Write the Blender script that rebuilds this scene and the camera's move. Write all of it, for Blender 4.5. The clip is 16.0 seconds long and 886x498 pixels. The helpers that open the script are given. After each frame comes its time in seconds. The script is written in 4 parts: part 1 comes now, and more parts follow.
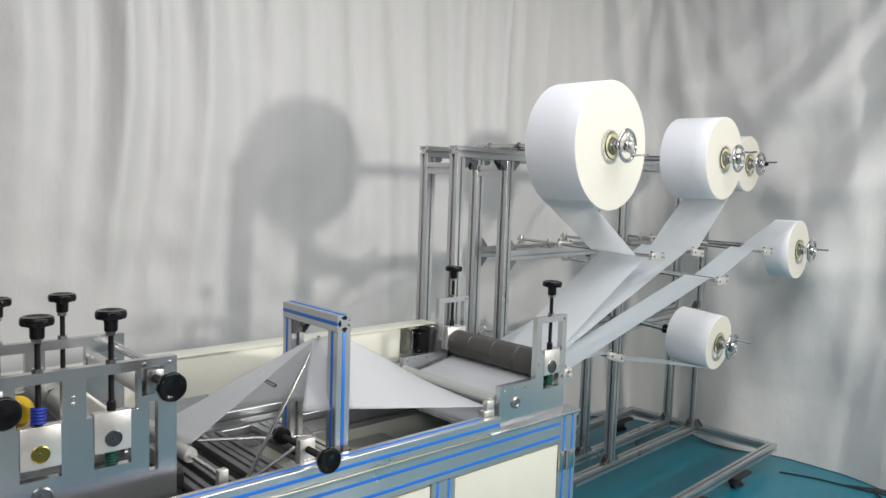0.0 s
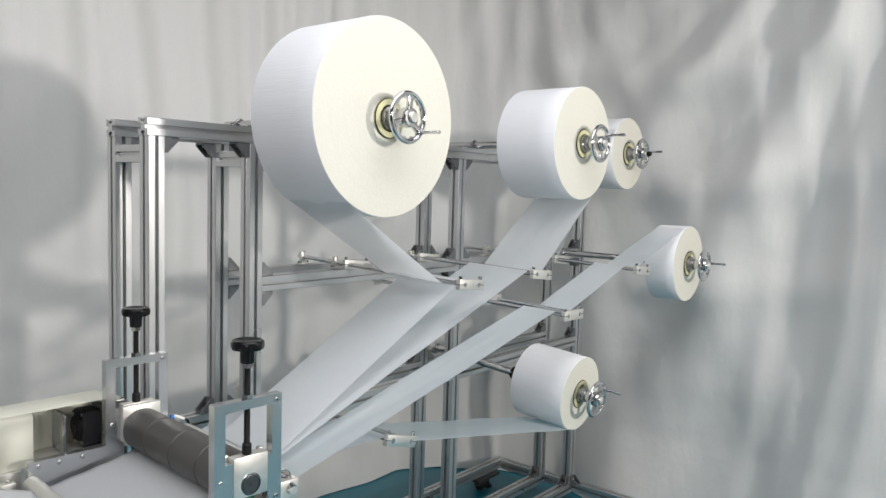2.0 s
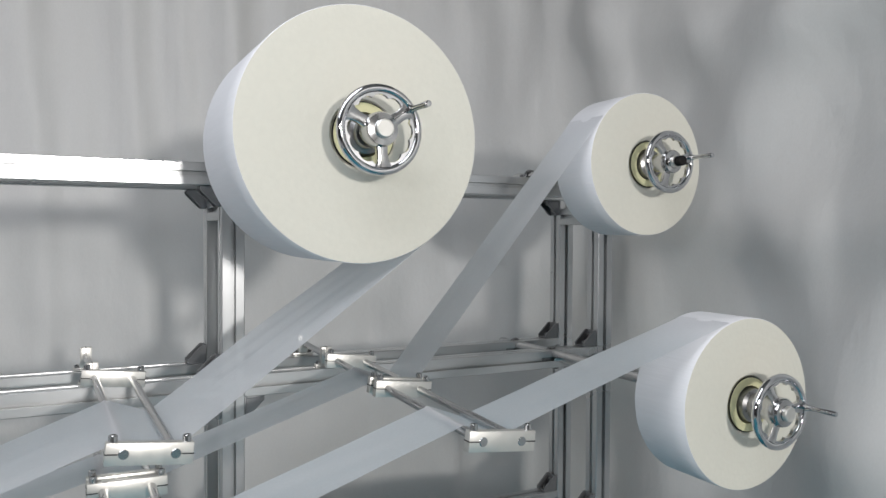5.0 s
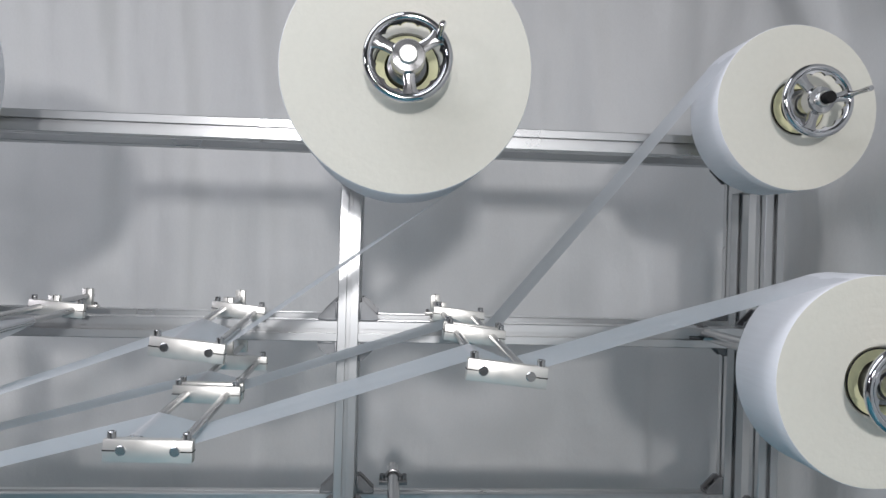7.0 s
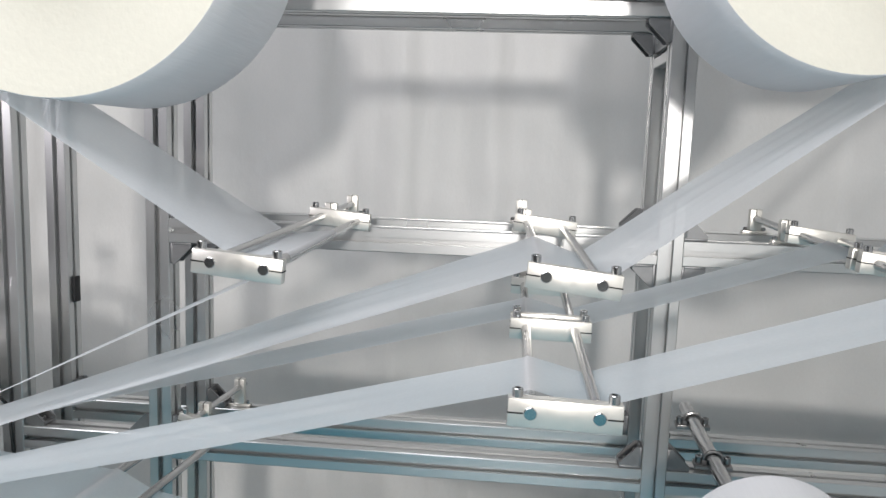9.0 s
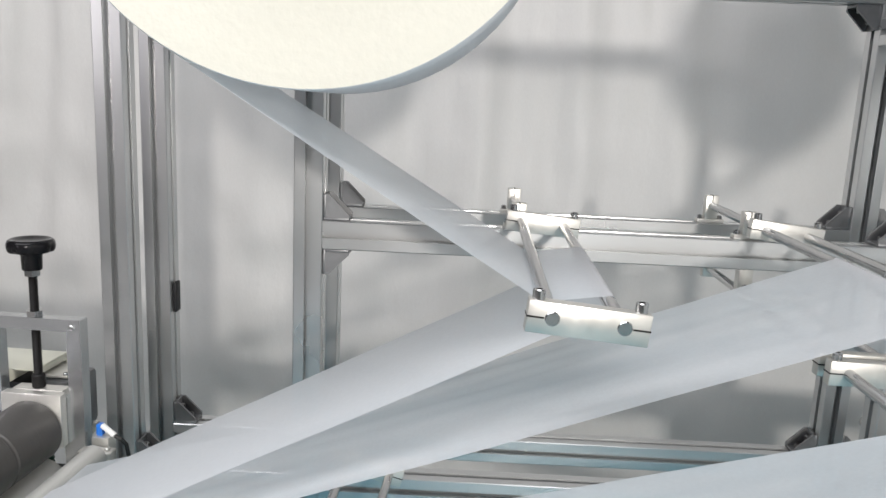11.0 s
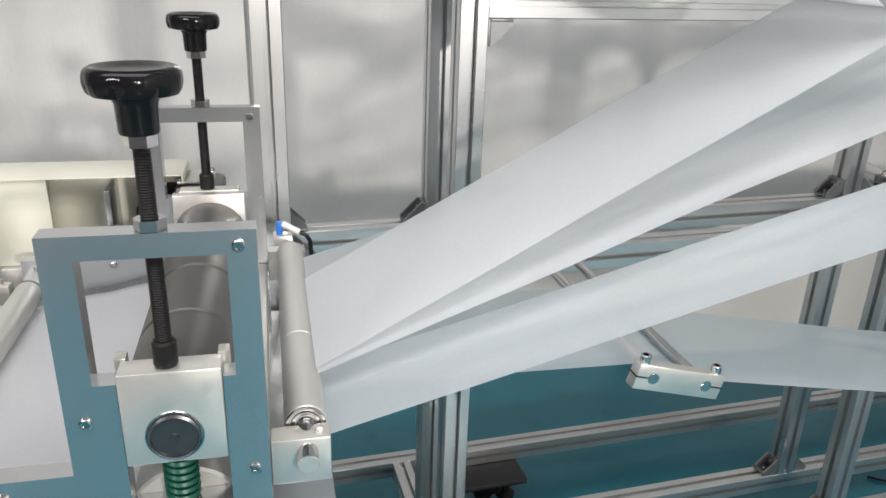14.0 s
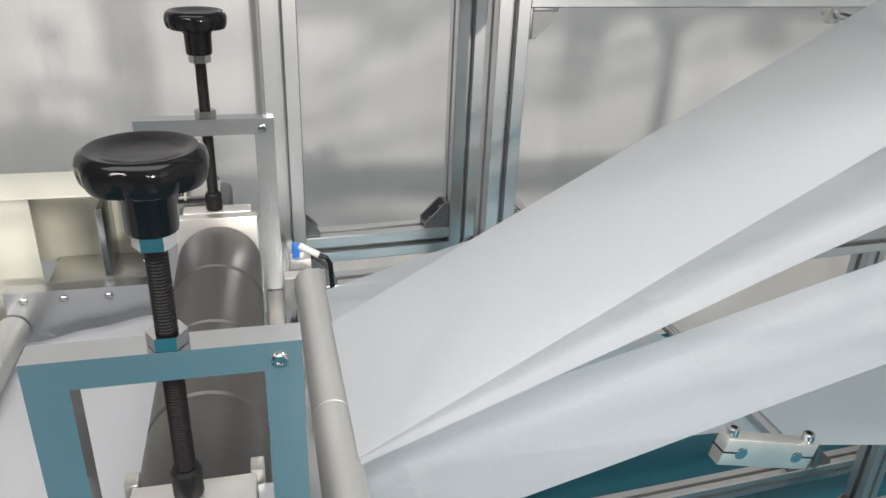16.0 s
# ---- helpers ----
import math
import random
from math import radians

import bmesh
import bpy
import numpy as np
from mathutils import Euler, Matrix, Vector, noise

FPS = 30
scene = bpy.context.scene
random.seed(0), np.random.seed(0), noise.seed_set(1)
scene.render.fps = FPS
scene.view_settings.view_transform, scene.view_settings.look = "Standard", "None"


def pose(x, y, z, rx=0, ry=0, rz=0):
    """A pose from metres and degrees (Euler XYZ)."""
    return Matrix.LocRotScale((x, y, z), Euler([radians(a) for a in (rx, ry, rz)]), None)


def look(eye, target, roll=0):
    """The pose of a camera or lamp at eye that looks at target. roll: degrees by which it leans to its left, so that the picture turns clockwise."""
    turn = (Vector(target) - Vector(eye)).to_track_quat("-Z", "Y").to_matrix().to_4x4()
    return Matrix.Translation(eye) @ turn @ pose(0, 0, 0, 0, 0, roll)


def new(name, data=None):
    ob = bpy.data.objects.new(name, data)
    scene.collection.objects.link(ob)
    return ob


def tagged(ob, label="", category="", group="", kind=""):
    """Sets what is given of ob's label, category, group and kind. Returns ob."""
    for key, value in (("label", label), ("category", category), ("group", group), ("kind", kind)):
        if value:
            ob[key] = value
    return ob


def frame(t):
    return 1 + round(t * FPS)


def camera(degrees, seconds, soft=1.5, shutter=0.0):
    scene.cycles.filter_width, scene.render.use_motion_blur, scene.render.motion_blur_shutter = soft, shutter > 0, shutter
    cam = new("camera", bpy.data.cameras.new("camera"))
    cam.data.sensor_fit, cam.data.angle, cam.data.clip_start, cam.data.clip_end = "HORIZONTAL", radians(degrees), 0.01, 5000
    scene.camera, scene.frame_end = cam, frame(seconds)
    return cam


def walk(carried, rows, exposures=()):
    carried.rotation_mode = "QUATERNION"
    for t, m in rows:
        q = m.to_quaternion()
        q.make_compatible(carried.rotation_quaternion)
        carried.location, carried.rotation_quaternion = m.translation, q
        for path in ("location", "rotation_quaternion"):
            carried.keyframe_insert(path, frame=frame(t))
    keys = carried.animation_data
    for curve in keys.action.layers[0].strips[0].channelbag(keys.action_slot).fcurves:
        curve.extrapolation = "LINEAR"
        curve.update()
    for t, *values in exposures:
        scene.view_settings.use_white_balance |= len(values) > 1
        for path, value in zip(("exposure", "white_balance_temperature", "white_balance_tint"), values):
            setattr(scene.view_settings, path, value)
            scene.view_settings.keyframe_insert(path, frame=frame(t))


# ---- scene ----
cam = camera(61.1, 16.0)
PATH = [
    (0, (-0.001, -0.085, 1.389), (1.344, 1.385, 1.215), 1.9),
    (0.5, (0.135, -0.054, 1.378), (1.537, 1.361, 1.206), 1.9),
    (1, (0.377, 0.051, 1.385), (1.813, 1.432, 1.211), 1.8),
    (1.5, (0.686, 0.123, 1.39), (2.142, 1.483, 1.215), 1.8),
    (2, (1.013, 0.201, 1.388), (2.478, 1.552, 1.222), 1.7),
    (2.5, (1.341, 0.226, 1.393), (2.785, 1.602, 1.248), 1.3),
    (3, (1.644, 0.228, 1.389), (3.029, 1.665, 1.261), 1.0),
    (3.5, (1.91, 0.269, 1.39), (3.199, 1.793, 1.269), 0.9),
    (4, (2.207, 0.364, 1.398), (3.369, 1.988, 1.289), 0.7),
    (4.2, (2.316, 0.4, 1.405), (3.424, 2.062, 1.305), 0.4),
    (6.3, (3.065, 0.581, 1.364), (3.327, 2.564, 1.378), 1.5),
    (6.5, (3.067, 0.544, 1.337), (3.263, 2.534, 1.35), 1.4),
    (7, (3.065, 0.452, 1.289), (3.11, 2.452, 1.284), 1.6),
    (7.5, (3.035, 0.445, 1.262), (2.974, 2.444, 1.209), 1.7),
    (8, (2.969, 0.477, 1.262), (2.819, 2.467, 1.138), 1.9),
    (8.5, (2.853, 0.56, 1.27), (2.623, 2.537, 1.074), 2.1),
    (9, (2.735, 0.676, 1.274), (2.451, 2.638, 1.009), 2.0),
    (9.5, (2.65, 0.758, 1.268), (2.363, 2.71, 0.936), 1.8),
    (10, (2.548, 0.819, 1.306), (2.289, 2.765, 0.924), 2.0),
    (10.2, (2.512, 0.83, 1.318), (2.266, 2.774, 0.92), 2.3),
    (12.5, (1.999, 0.834, 1.233), (2.228, 2.794, 0.908), 1.5),
    (13, (1.916, 0.842, 1.192), (2.249, 2.76, 0.736), 1.8),
    (13.5, (1.85, 0.838, 1.163), (2.244, 2.703, 0.558), 1.8),
    (14, (1.818, 0.836, 1.177), (2.245, 2.651, 0.454), 1.9),
    (14.5, (1.819, 0.863, 1.184), (2.265, 2.649, 0.403), 2.1),
    (15, (1.842, 0.941, 1.185), (2.3, 2.712, 0.377), 2.1),
    (15.5, (1.84, 0.973, 1.186), (2.306, 2.73, 0.353), 2.3),
    (16, (1.79, 0.978, 1.219), (2.242, 2.729, 0.366), 2.4),
]
EXPOSURES = [  # seconds, stops, kelvin, tint
    (0.0, 0.11, 6500, 10),
    (1.5, 0.08, 6500, 10),
    (2.7, 0.0, 6550, 11),
    (3.5, -0.13, 6500, 10),
    (4.2, -0.19, 6450, 10),
    (6.5, -0.28, 6100, 13),
    (7.5, -0.23, 6100, 13),
    (8.5, 0.02, 6350, 12),
    (9.5, 0.21, 6500, 12),
    (12.5, 0.22, 6550, 12),
    (14.0, 0.38, 6700, 12),
    (16.0, 0.33, 6700, 12),
]
walk(cam, [(t, look(eye, target, roll)) for t, eye, target, roll in PATH], EXPOSURES)

# ---- light ----
world = bpy.data.worlds.new("world")
scene.world = world
world.use_nodes = True
world.node_tree.nodes["Background"].inputs[0].default_value = (0.95, 0.95, 1.0, 1)
world.node_tree.nodes["Background"].inputs[1].default_value = 0.03


def area_lamp(name, eye, target, sx, sy, watts, colour):
    data = bpy.data.lights.new(name, "AREA")
    data.shape, data.size, data.size_y, data.energy, data.color = "RECTANGLE", sx, sy, watts, colour
    ob = new(name, data)
    ob.matrix_world = look(eye, target)
    return ob


area_lamp("studio_lamp", (3.15, -2.2, 1.78), (2.4, 2.0, 1.35), 0.20, 0.20, 74, (1.0, 0.955, 0.90))
area_lamp("second_lamp", (2.50, -2.3, 2.0), (1.9, 2.0, 1.1), 0.30, 0.30, 14, (1.0, 0.96, 0.92))
# unseen fill from the left, added to brighten the left curtain
area_lamp("side_fill", (-0.7, -1.9, 2.1), (0.3, 2.8, 1.2), 0.5, 0.5, 32, (1.0, 0.95, 0.98))
area_lamp("ceiling_lamp", (1.45, 0.65, 2.84), (1.45, 0.80, 0), 3.0, 1.2, 53, (0.96, 0.97, 1.0))

# ---- materials ----


def material(name, colour, rough=0.5, metal=0.0, grain=60.0, vary=0.06, bump=0.0, bump_scale=None, stretch=(1, 1, 1), coat=0.0, translucent=0.0, stain=0.0, relief=0.002, sheer=0.0):
    """Principled material with colour variation at two scales, roughness wear and fine relief."""
    m = bpy.data.materials.new(name)
    m.use_nodes = True
    nt = m.node_tree
    n, l = nt.nodes, nt.links
    b = n["Principled BSDF"]
    b.inputs["Metallic"].default_value = metal
    b.inputs["Coat Weight"].default_value = coat
    tc = n.new("ShaderNodeTexCoord")
    mp = n.new("ShaderNodeMapping")
    mp.inputs["Scale"].default_value = stretch
    l.new(tc.outputs["Object"], mp.inputs["Vector"])
    fine = n.new("ShaderNodeTexNoise")
    fine.inputs["Scale"].default_value, fine.inputs["Detail"].default_value = grain, 5
    wide = n.new("ShaderNodeTexNoise")
    wide.inputs["Scale"].default_value, wide.inputs["Detail"].default_value = 3.5, 3
    l.new(mp.outputs[0], fine.inputs["Vector"])
    l.new(tc.outputs["Object"], wide.inputs["Vector"])
    mix = n.new("ShaderNodeMix")
    mix.data_type = "FLOAT"
    mix.inputs[0].default_value = 0.45
    l.new(fine.outputs["Fac"], mix.inputs[2])
    l.new(wide.outputs["Fac"], mix.inputs[3])
    ramp = n.new("ShaderNodeMapRange")
    ramp.inputs["From Min"].default_value, ramp.inputs["From Max"].default_value = 0.3, 0.7
    ramp.inputs["To Min"].default_value, ramp.inputs["To Max"].default_value = 1 - vary, 1 + vary
    l.new(mix.outputs[0], ramp.inputs["Value"])
    mul = n.new("ShaderNodeVectorMath")
    mul.operation = "SCALE"
    mul.inputs[0].default_value = colour
    l.new(ramp.outputs[0], mul.inputs["Scale"])
    last = mul.outputs[0]
    if stain:
        sp = n.new("ShaderNodeTexNoise")
        sp.inputs["Scale"].default_value, sp.inputs["Detail"].default_value = 9.0, 8
        l.new(tc.outputs["Object"], sp.inputs["Vector"])
        sr = n.new("ShaderNodeMapRange")
        sr.inputs["From Min"].default_value, sr.inputs["From Max"].default_value = 0.58, 0.75
        sr.inputs["To Min"].default_value, sr.inputs["To Max"].default_value = 1.0, 1.0 - stain
        l.new(sp.outputs["Fac"], sr.inputs["Value"])
        m2 = n.new("ShaderNodeVectorMath")
        m2.operation = "SCALE"
        l.new(last, m2.inputs[0])
        l.new(sr.outputs[0], m2.inputs["Scale"])
        last = m2.outputs[0]
    l.new(last, b.inputs["Base Color"])
    rr = n.new("ShaderNodeMapRange")
    rr.inputs["From Min"].default_value, rr.inputs["From Max"].default_value = 0.3, 0.7
    rr.inputs["To Min"].default_value, rr.inputs["To Max"].default_value = max(0.02, rough * 0.82), min(1.0, rough * 1.18)
    l.new(mix.outputs[0], rr.inputs["Value"])
    l.new(rr.outputs[0], b.inputs["Roughness"])
    if bump:
        bp = n.new("ShaderNodeBump")
        bp.inputs["Strength"].default_value, bp.inputs["Distance"].default_value = bump, relief
        if bump_scale:
            bn = n.new("ShaderNodeTexNoise")
            bn.inputs["Scale"].default_value, bn.inputs["Detail"].default_value = bump_scale, 4
            l.new(mp.outputs[0], bn.inputs["Vector"])
            l.new(bn.outputs["Fac"], bp.inputs["Height"])
        else:
            l.new(fine.outputs["Fac"], bp.inputs["Height"])
        l.new(bp.outputs[0], b.inputs["Normal"])
    if translucent:
        tr = n.new("ShaderNodeBsdfTranslucent")
        l.new(last, tr.inputs["Color"])
        ms = n.new("ShaderNodeMixShader")
        ms.inputs[0].default_value = translucent
        l.new(b.outputs[0], ms.inputs[1])
        l.new(tr.outputs[0], ms.inputs[2])
        l.new(ms.outputs[0], n["Material Output"].inputs["Surface"])
        if sheer:
            clear = n.new("ShaderNodeBsdfTransparent")
            thin = n.new("ShaderNodeMixShader")
            weave = n.new("ShaderNodeMapRange")
            weave.inputs["To Min"].default_value, weave.inputs["To Max"].default_value = sheer * 0.6, sheer * 1.4
            l.new(wide.outputs["Fac"], weave.inputs["Value"])
            l.new(weave.outputs[0], thin.inputs[0])
            l.new(ms.outputs[0], thin.inputs[1])
            l.new(clear.outputs[0], thin.inputs[2])
            l.new(thin.outputs[0], n["Material Output"].inputs["Surface"])
    return m


ALU = material("anodised_aluminium", (0.60, 0.61, 0.61), 0.30, 0.90, 4, 0.03)
PLATE = material("milled_aluminium_plate", (0.55, 0.565, 0.575), 0.24, 0.92, 3, 0.02)
BLOCK = material("satin_aluminium_block", (0.70, 0.69, 0.65), 0.36, 0.8, 90, 0.04, 0.05)
STEEL = material("polished_steel_rod", (0.55, 0.55, 0.55), 0.16, 1.0, 60, 0.05)
CHROME = material("chrome", (0.62, 0.62, 0.63), 0.07, 1.0, 30, 0.03)
BOLT = material("dark_zinc_bolt", (0.30, 0.30, 0.30), 0.3, 0.95, 200, 0.1)
IRON = material("black_oxide_screw", (0.016, 0.015, 0.015), 0.36, 0.0, 200, 0.2)
PLASTIC = material("black_gloss_plastic", (0.008, 0.008, 0.009), 0.11, 0.0, 80, 0.2)
MATTEBLACK = material("matte_black_plastic", (0.025, 0.025, 0.027), 0.5, 0.0, 80, 0.2)
FABRIC = material("white_nonwoven_fabric", (0.86, 0.87, 0.88), 0.85, 0.0, 240, 0.03, 0.25, 420, translucent=0.60, sheer=0.15)
ROLLSIDE = material("roll_side_fabric", (0.80, 0.81, 0.83), 0.85, 0.0, 200, 0.03, 0.2, 300, (1, 0.05, 1))
ROLLFACE = material("roll_end_cut_fabric", (0.66, 0.645, 0.565), 0.8, 0.0, 120, 0.03, 0.25, 160)
CARD = material("core_cardboard", (0.62, 0.60, 0.36), 0.7, 0.0, 60, 0.1, 0.1)
CURTAIN = material("white_curtain_cloth", (0.66, 0.66, 0.645), 0.50, 0.0, 160, 0.03, 0.30, 13, (1.6, 1.6, 0.8), translucent=0.06, relief=0.010)
FLOORM = material("teal_vinyl_floor", (0.014, 0.175, 0.24), 0.36, 0.0, 30, 0.10, 0.05, 60, stain=0.25)
# made-up pale floor colour, set for bounce and silver reflections in the plates
PALEFLOOR = material("added_pale_floor", (0.52, 0.52, 0.505), 0.5, 0.0, 25, 0.08, 0.05, 50, stain=0.15)
# grey of the added walls, set for weak bounce and dark metal reflections
WALLM = material("unseen_wall_grey", (0.17, 0.17, 0.175), 0.8, 0.0, 30, 0.04, 0.1)
CAST = material("cast_aluminium", (0.24, 0.245, 0.25), 0.45, 0.85, 120, 0.1, 0.1)
BLUE = material("blue_slot_strip", (0.02, 0.17, 0.62), 0.4, 0.0, 60, 0.06)
CREAM = material("cream_painted_steel", (0.66, 0.66, 0.56), 0.38, 0.0, 20, 0.03, 0.03, 90)
RUBBER = material("dark_grey_roller", (0.075, 0.072, 0.068), 0.40, 0.25, 30, 0.12, 0.05, 60, (1, 6, 1))
GREYROLL = material("dull_aluminium_roller", (0.60, 0.60, 0.57), 0.48, 0.65, 50, 0.05, 0.06, 90, (1, 0.2, 1))
DARKSTEEL = material("dark_turned_steel", (0.10, 0.105, 0.11), 0.32, 0.8, 120, 0.1)
BRASS = material("brass", (0.42, 0.31, 0.08), 0.25, 1.0, 60, 0.06)
GREEN = material("green_spring", (0.004, 0.07, 0.045), 0.35, 0.1, 40, 0.1)
BLUESPRING = material("blue_spring", (0.01, 0.03, 0.30), 0.35, 0.1, 40, 0.1)
YELLOW = material("yellow_plastic", (0.80, 0.52, 0.02), 0.4, 0.0, 40, 0.06)
STAINLESS = material("brushed_stainless_tray", (0.55, 0.55, 0.51), 0.38, 1.0, 80, 0.06, 0.06, 120, (0.06, 1, 1))
CABLE = material("black_cable_rubber", (0.012, 0.012, 0.012), 0.5)
WHITEPL = material("white_plastic", (0.75, 0.75, 0.73), 0.4)

for dark, gloss in ((PLASTIC, 0.22), (IRON, 0.14), (MATTEBLACK, 0.22)):
    dark.node_tree.nodes["Principled BSDF"].inputs["Specular IOR Level"].default_value = gloss

# ---- builders ----


def finish(bm, name, mat, smooth=True):
    bmesh.ops.recalc_face_normals(bm, faces=bm.faces)
    me = bpy.data.meshes.new(name)
    bm.to_mesh(me)
    bm.free()
    me.materials.append(mat)
    if smooth:
        me.shade_smooth()
        me.set_sharp_from_angle(angle=radians(35))
    return me


def part(name, bm, mat, parent, label=""):
    ob = new(name, finish(bm, name, mat))
    ob.parent = parent
    ob.matrix_parent_inverse = parent_space(parent)
    if label:
        tagged(ob, label)
    return ob


BASES = {}


def parent_space(parent):
    return Matrix.Translation(-Vector(BASES.get(parent.name, (0, 0, 0))))


def thing(name, base, label, category, group="", kind=""):
    ob = new(name)
    ob.empty_display_size = 0.05
    ob.location = base
    BASES[ob.name] = base
    return tagged(ob, label, category, group, kind)


def solid(name, bm, mat, label, category, kind="", group=""):
    return tagged(new(name, finish(bm, name, mat)), label, category, group, kind)


def box(bm, x0, x1, y0, y1, z0, z1, bevel=0.0, turn=None):
    r = bmesh.ops.create_cube(bm, size=1.0)
    vs = r["verts"]
    for v in vs:
        v.co = Vector(((x0 + x1) / 2 + v.co.x * (x1 - x0), (y0 + y1) / 2 + v.co.y * (y1 - y0), (z0 + z1) / 2 + v.co.z * (z1 - z0)))
    if turn is not None:
        bmesh.ops.transform(bm, matrix=turn, verts=vs)
    if bevel:
        es = list({e for v in vs for e in v.link_edges})
        bmesh.ops.bevel(bm, geom=es, offset=bevel, segments=2, profile=0.5, affect="EDGES")
    return bm


def axes(p0, p1):
    d = (Vector(p1) - Vector(p0)).normalized()
    up = Vector((0, 0, 1)) if abs(d.z) < 0.9 else Vector((0, 1, 0))
    s = d.cross(up).normalized()
    return d, s, s.cross(d).normalized()


def sweep(bm, p0, p1, outline, caps=True):
    """A prism along p0 to p1 with a 2D outline."""
    p0, p1 = Vector(p0), Vector(p1)
    d, s, u = axes(p0, p1)
    rings = [[bm.verts.new(p + s * a + u * b) for a, b in outline] for p in (p0, p1)]
    k = len(outline)
    for i in range(k):
        bm.faces.new((rings[0][i], rings[0][(i + 1) % k], rings[1][(i + 1) % k], rings[1][i]))
    if caps:
        bm.faces.new(rings[0])
        bm.faces.new(rings[1])
    return bm


def tube(bm, p0, p1, r, seg=16, chamfer=0.0):
    if not chamfer:
        return sweep(bm, p0, p1, [(r * math.cos(2 * math.pi * i / seg), r * math.sin(2 * math.pi * i / seg)) for i in range(seg)])
    h = (Vector(p1) - Vector(p0)).length
    return lathe(bm, [(0, 0), (r - chamfer, 0), (r, chamfer), (r, h - chamfer), (r - chamfer, h), (0, h)], p0, p1, seg)


def lathe(bm, prof, p0, p1, seg=32):
    """Turned body: (radius, distance along the axis) pairs from p0 towards p1."""
    p0 = Vector(p0)
    d, s, u = axes(p0, p1)
    rings = []
    for r, h in prof:
        c = p0 + d * h
        if r < 1e-6:
            rings.append([bm.verts.new(c)])
        else:
            rings.append([bm.verts.new(c + (s * math.cos(2 * math.pi * i / seg) + u * math.sin(2 * math.pi * i / seg)) * r) for i in range(seg)])
    for a, b in zip(rings, rings[1:]):
        for i in range(seg):
            j = (i + 1) % seg
            f = [a[i % len(a)], a[j % len(a)], b[j % len(b)], b[i % len(b)]]
            f = list(dict.fromkeys(f))
            if len(f) > 2:
                bm.faces.new(f)
    return bm


def ring(bm, centre, axis, radius, r, seg=40, sub=10, a0=0.0, a1=2 * math.pi):
    """A torus or an arc of one."""
    c = Vector(centre)
    d, s, u = axes(c, c + Vector(axis))
    whole = abs(a1 - a0 - 2 * math.pi) < 1e-6
    count = seg if whole else seg + 1
    rings = []
    for i in range(count):
        t = a0 + (a1 - a0) * i / seg
        o = s * math.cos(t) + u * math.sin(t)
        rings.append([bm.verts.new(c + o * (radius + r * math.cos(2 * math.pi * j / sub)) + d * r * math.sin(2 * math.pi * j / sub)) for j in range(sub)])
    for i in range(seg):
        a, b = rings[i], rings[(i + 1) % count]
        for j in range(sub):
            bm.faces.new((a[j], a[(j + 1) % sub], b[(j + 1) % sub], b[j]))
    return bm


def path_tube(bm, pts, r, seg=8):
    pts = [Vector(p) for p in pts]
    rings = []
    for i, p in enumerate(pts):
        d = (pts[min(i + 1, len(pts) - 1)] - pts[max(i - 1, 0)]).normalized()
        up = Vector((0, 0, 1)) if abs(d.z) < 0.95 else Vector((1, 0, 0))
        s = d.cross(up).normalized()
        u = s.cross(d)
        rings.append([bm.verts.new(p + (s * math.cos(2 * math.pi * j / seg) + u * math.sin(2 * math.pi * j / seg)) * r) for j in range(seg)])
    for a, b in zip(rings, rings[1:]):
        for j in range(seg):
            bm.faces.new((a[j], a[(j + 1) % seg], b[(j + 1) % seg], b[j]))
    bm.faces.new(rings[0])
    bm.faces.new(rings[-1])
    return bm


def coil(bm, p0, p1, radius, wire, turns):
    p0, p1 = Vector(p0), Vector(p1)
    d, s, u = axes(p0, p1)
    n = int(turns * 14)
    return path_tube(bm, [p0 + (p1 - p0) * (i / n) + (s * math.cos(2 * math.pi * i / 14) + u * math.sin(2 * math.pi * i / 14)) * radius for i in range(n + 1)], wire, 6)


def slot_outline(w=0.04, h=0.04, slots=True):
    """Extrusion section: a slot in the middle of each 40 mm of face."""
    c = 0.0012
    pts = []

    def side(x0, y0, x1, y1):
        length = math.hypot(x1 - x0, y1 - y0)
        dx, dy = (x1 - x0) / length, (y1 - y0) / length
        nx, ny = -dy, dx
        pts.append((x0 + dx * c, y0 + dy * c))
        for k in range(max(1, round(length / 0.04))):
            m = 0.02 + 0.04 * k
            for a, b in ((-0.0046, 0), (-0.0041, 0.0045), (-0.0095, 0.0045), (-0.005, 0.011), (0.005, 0.011), (0.0095, 0.0045), (0.0041, 0.0045), (0.0046, 0)):
                pts.append((x0 + dx * (m + a) + nx * b, y0 + dy * (m + a) + ny * b))
        pts.append((x1 - dx * c, y1 - dy * c))

    a, b = w / 2, h / 2
    side(-a, -b, a, -b), side(a, -b, a, b), side(a, b, -a, b), side(-a, b, -a, -b)
    return pts


SQUARE = slot_outline()


def profile(bm, p0, p1, outline=None):
    return sweep(bm, p0, p1, outline or SQUARE)


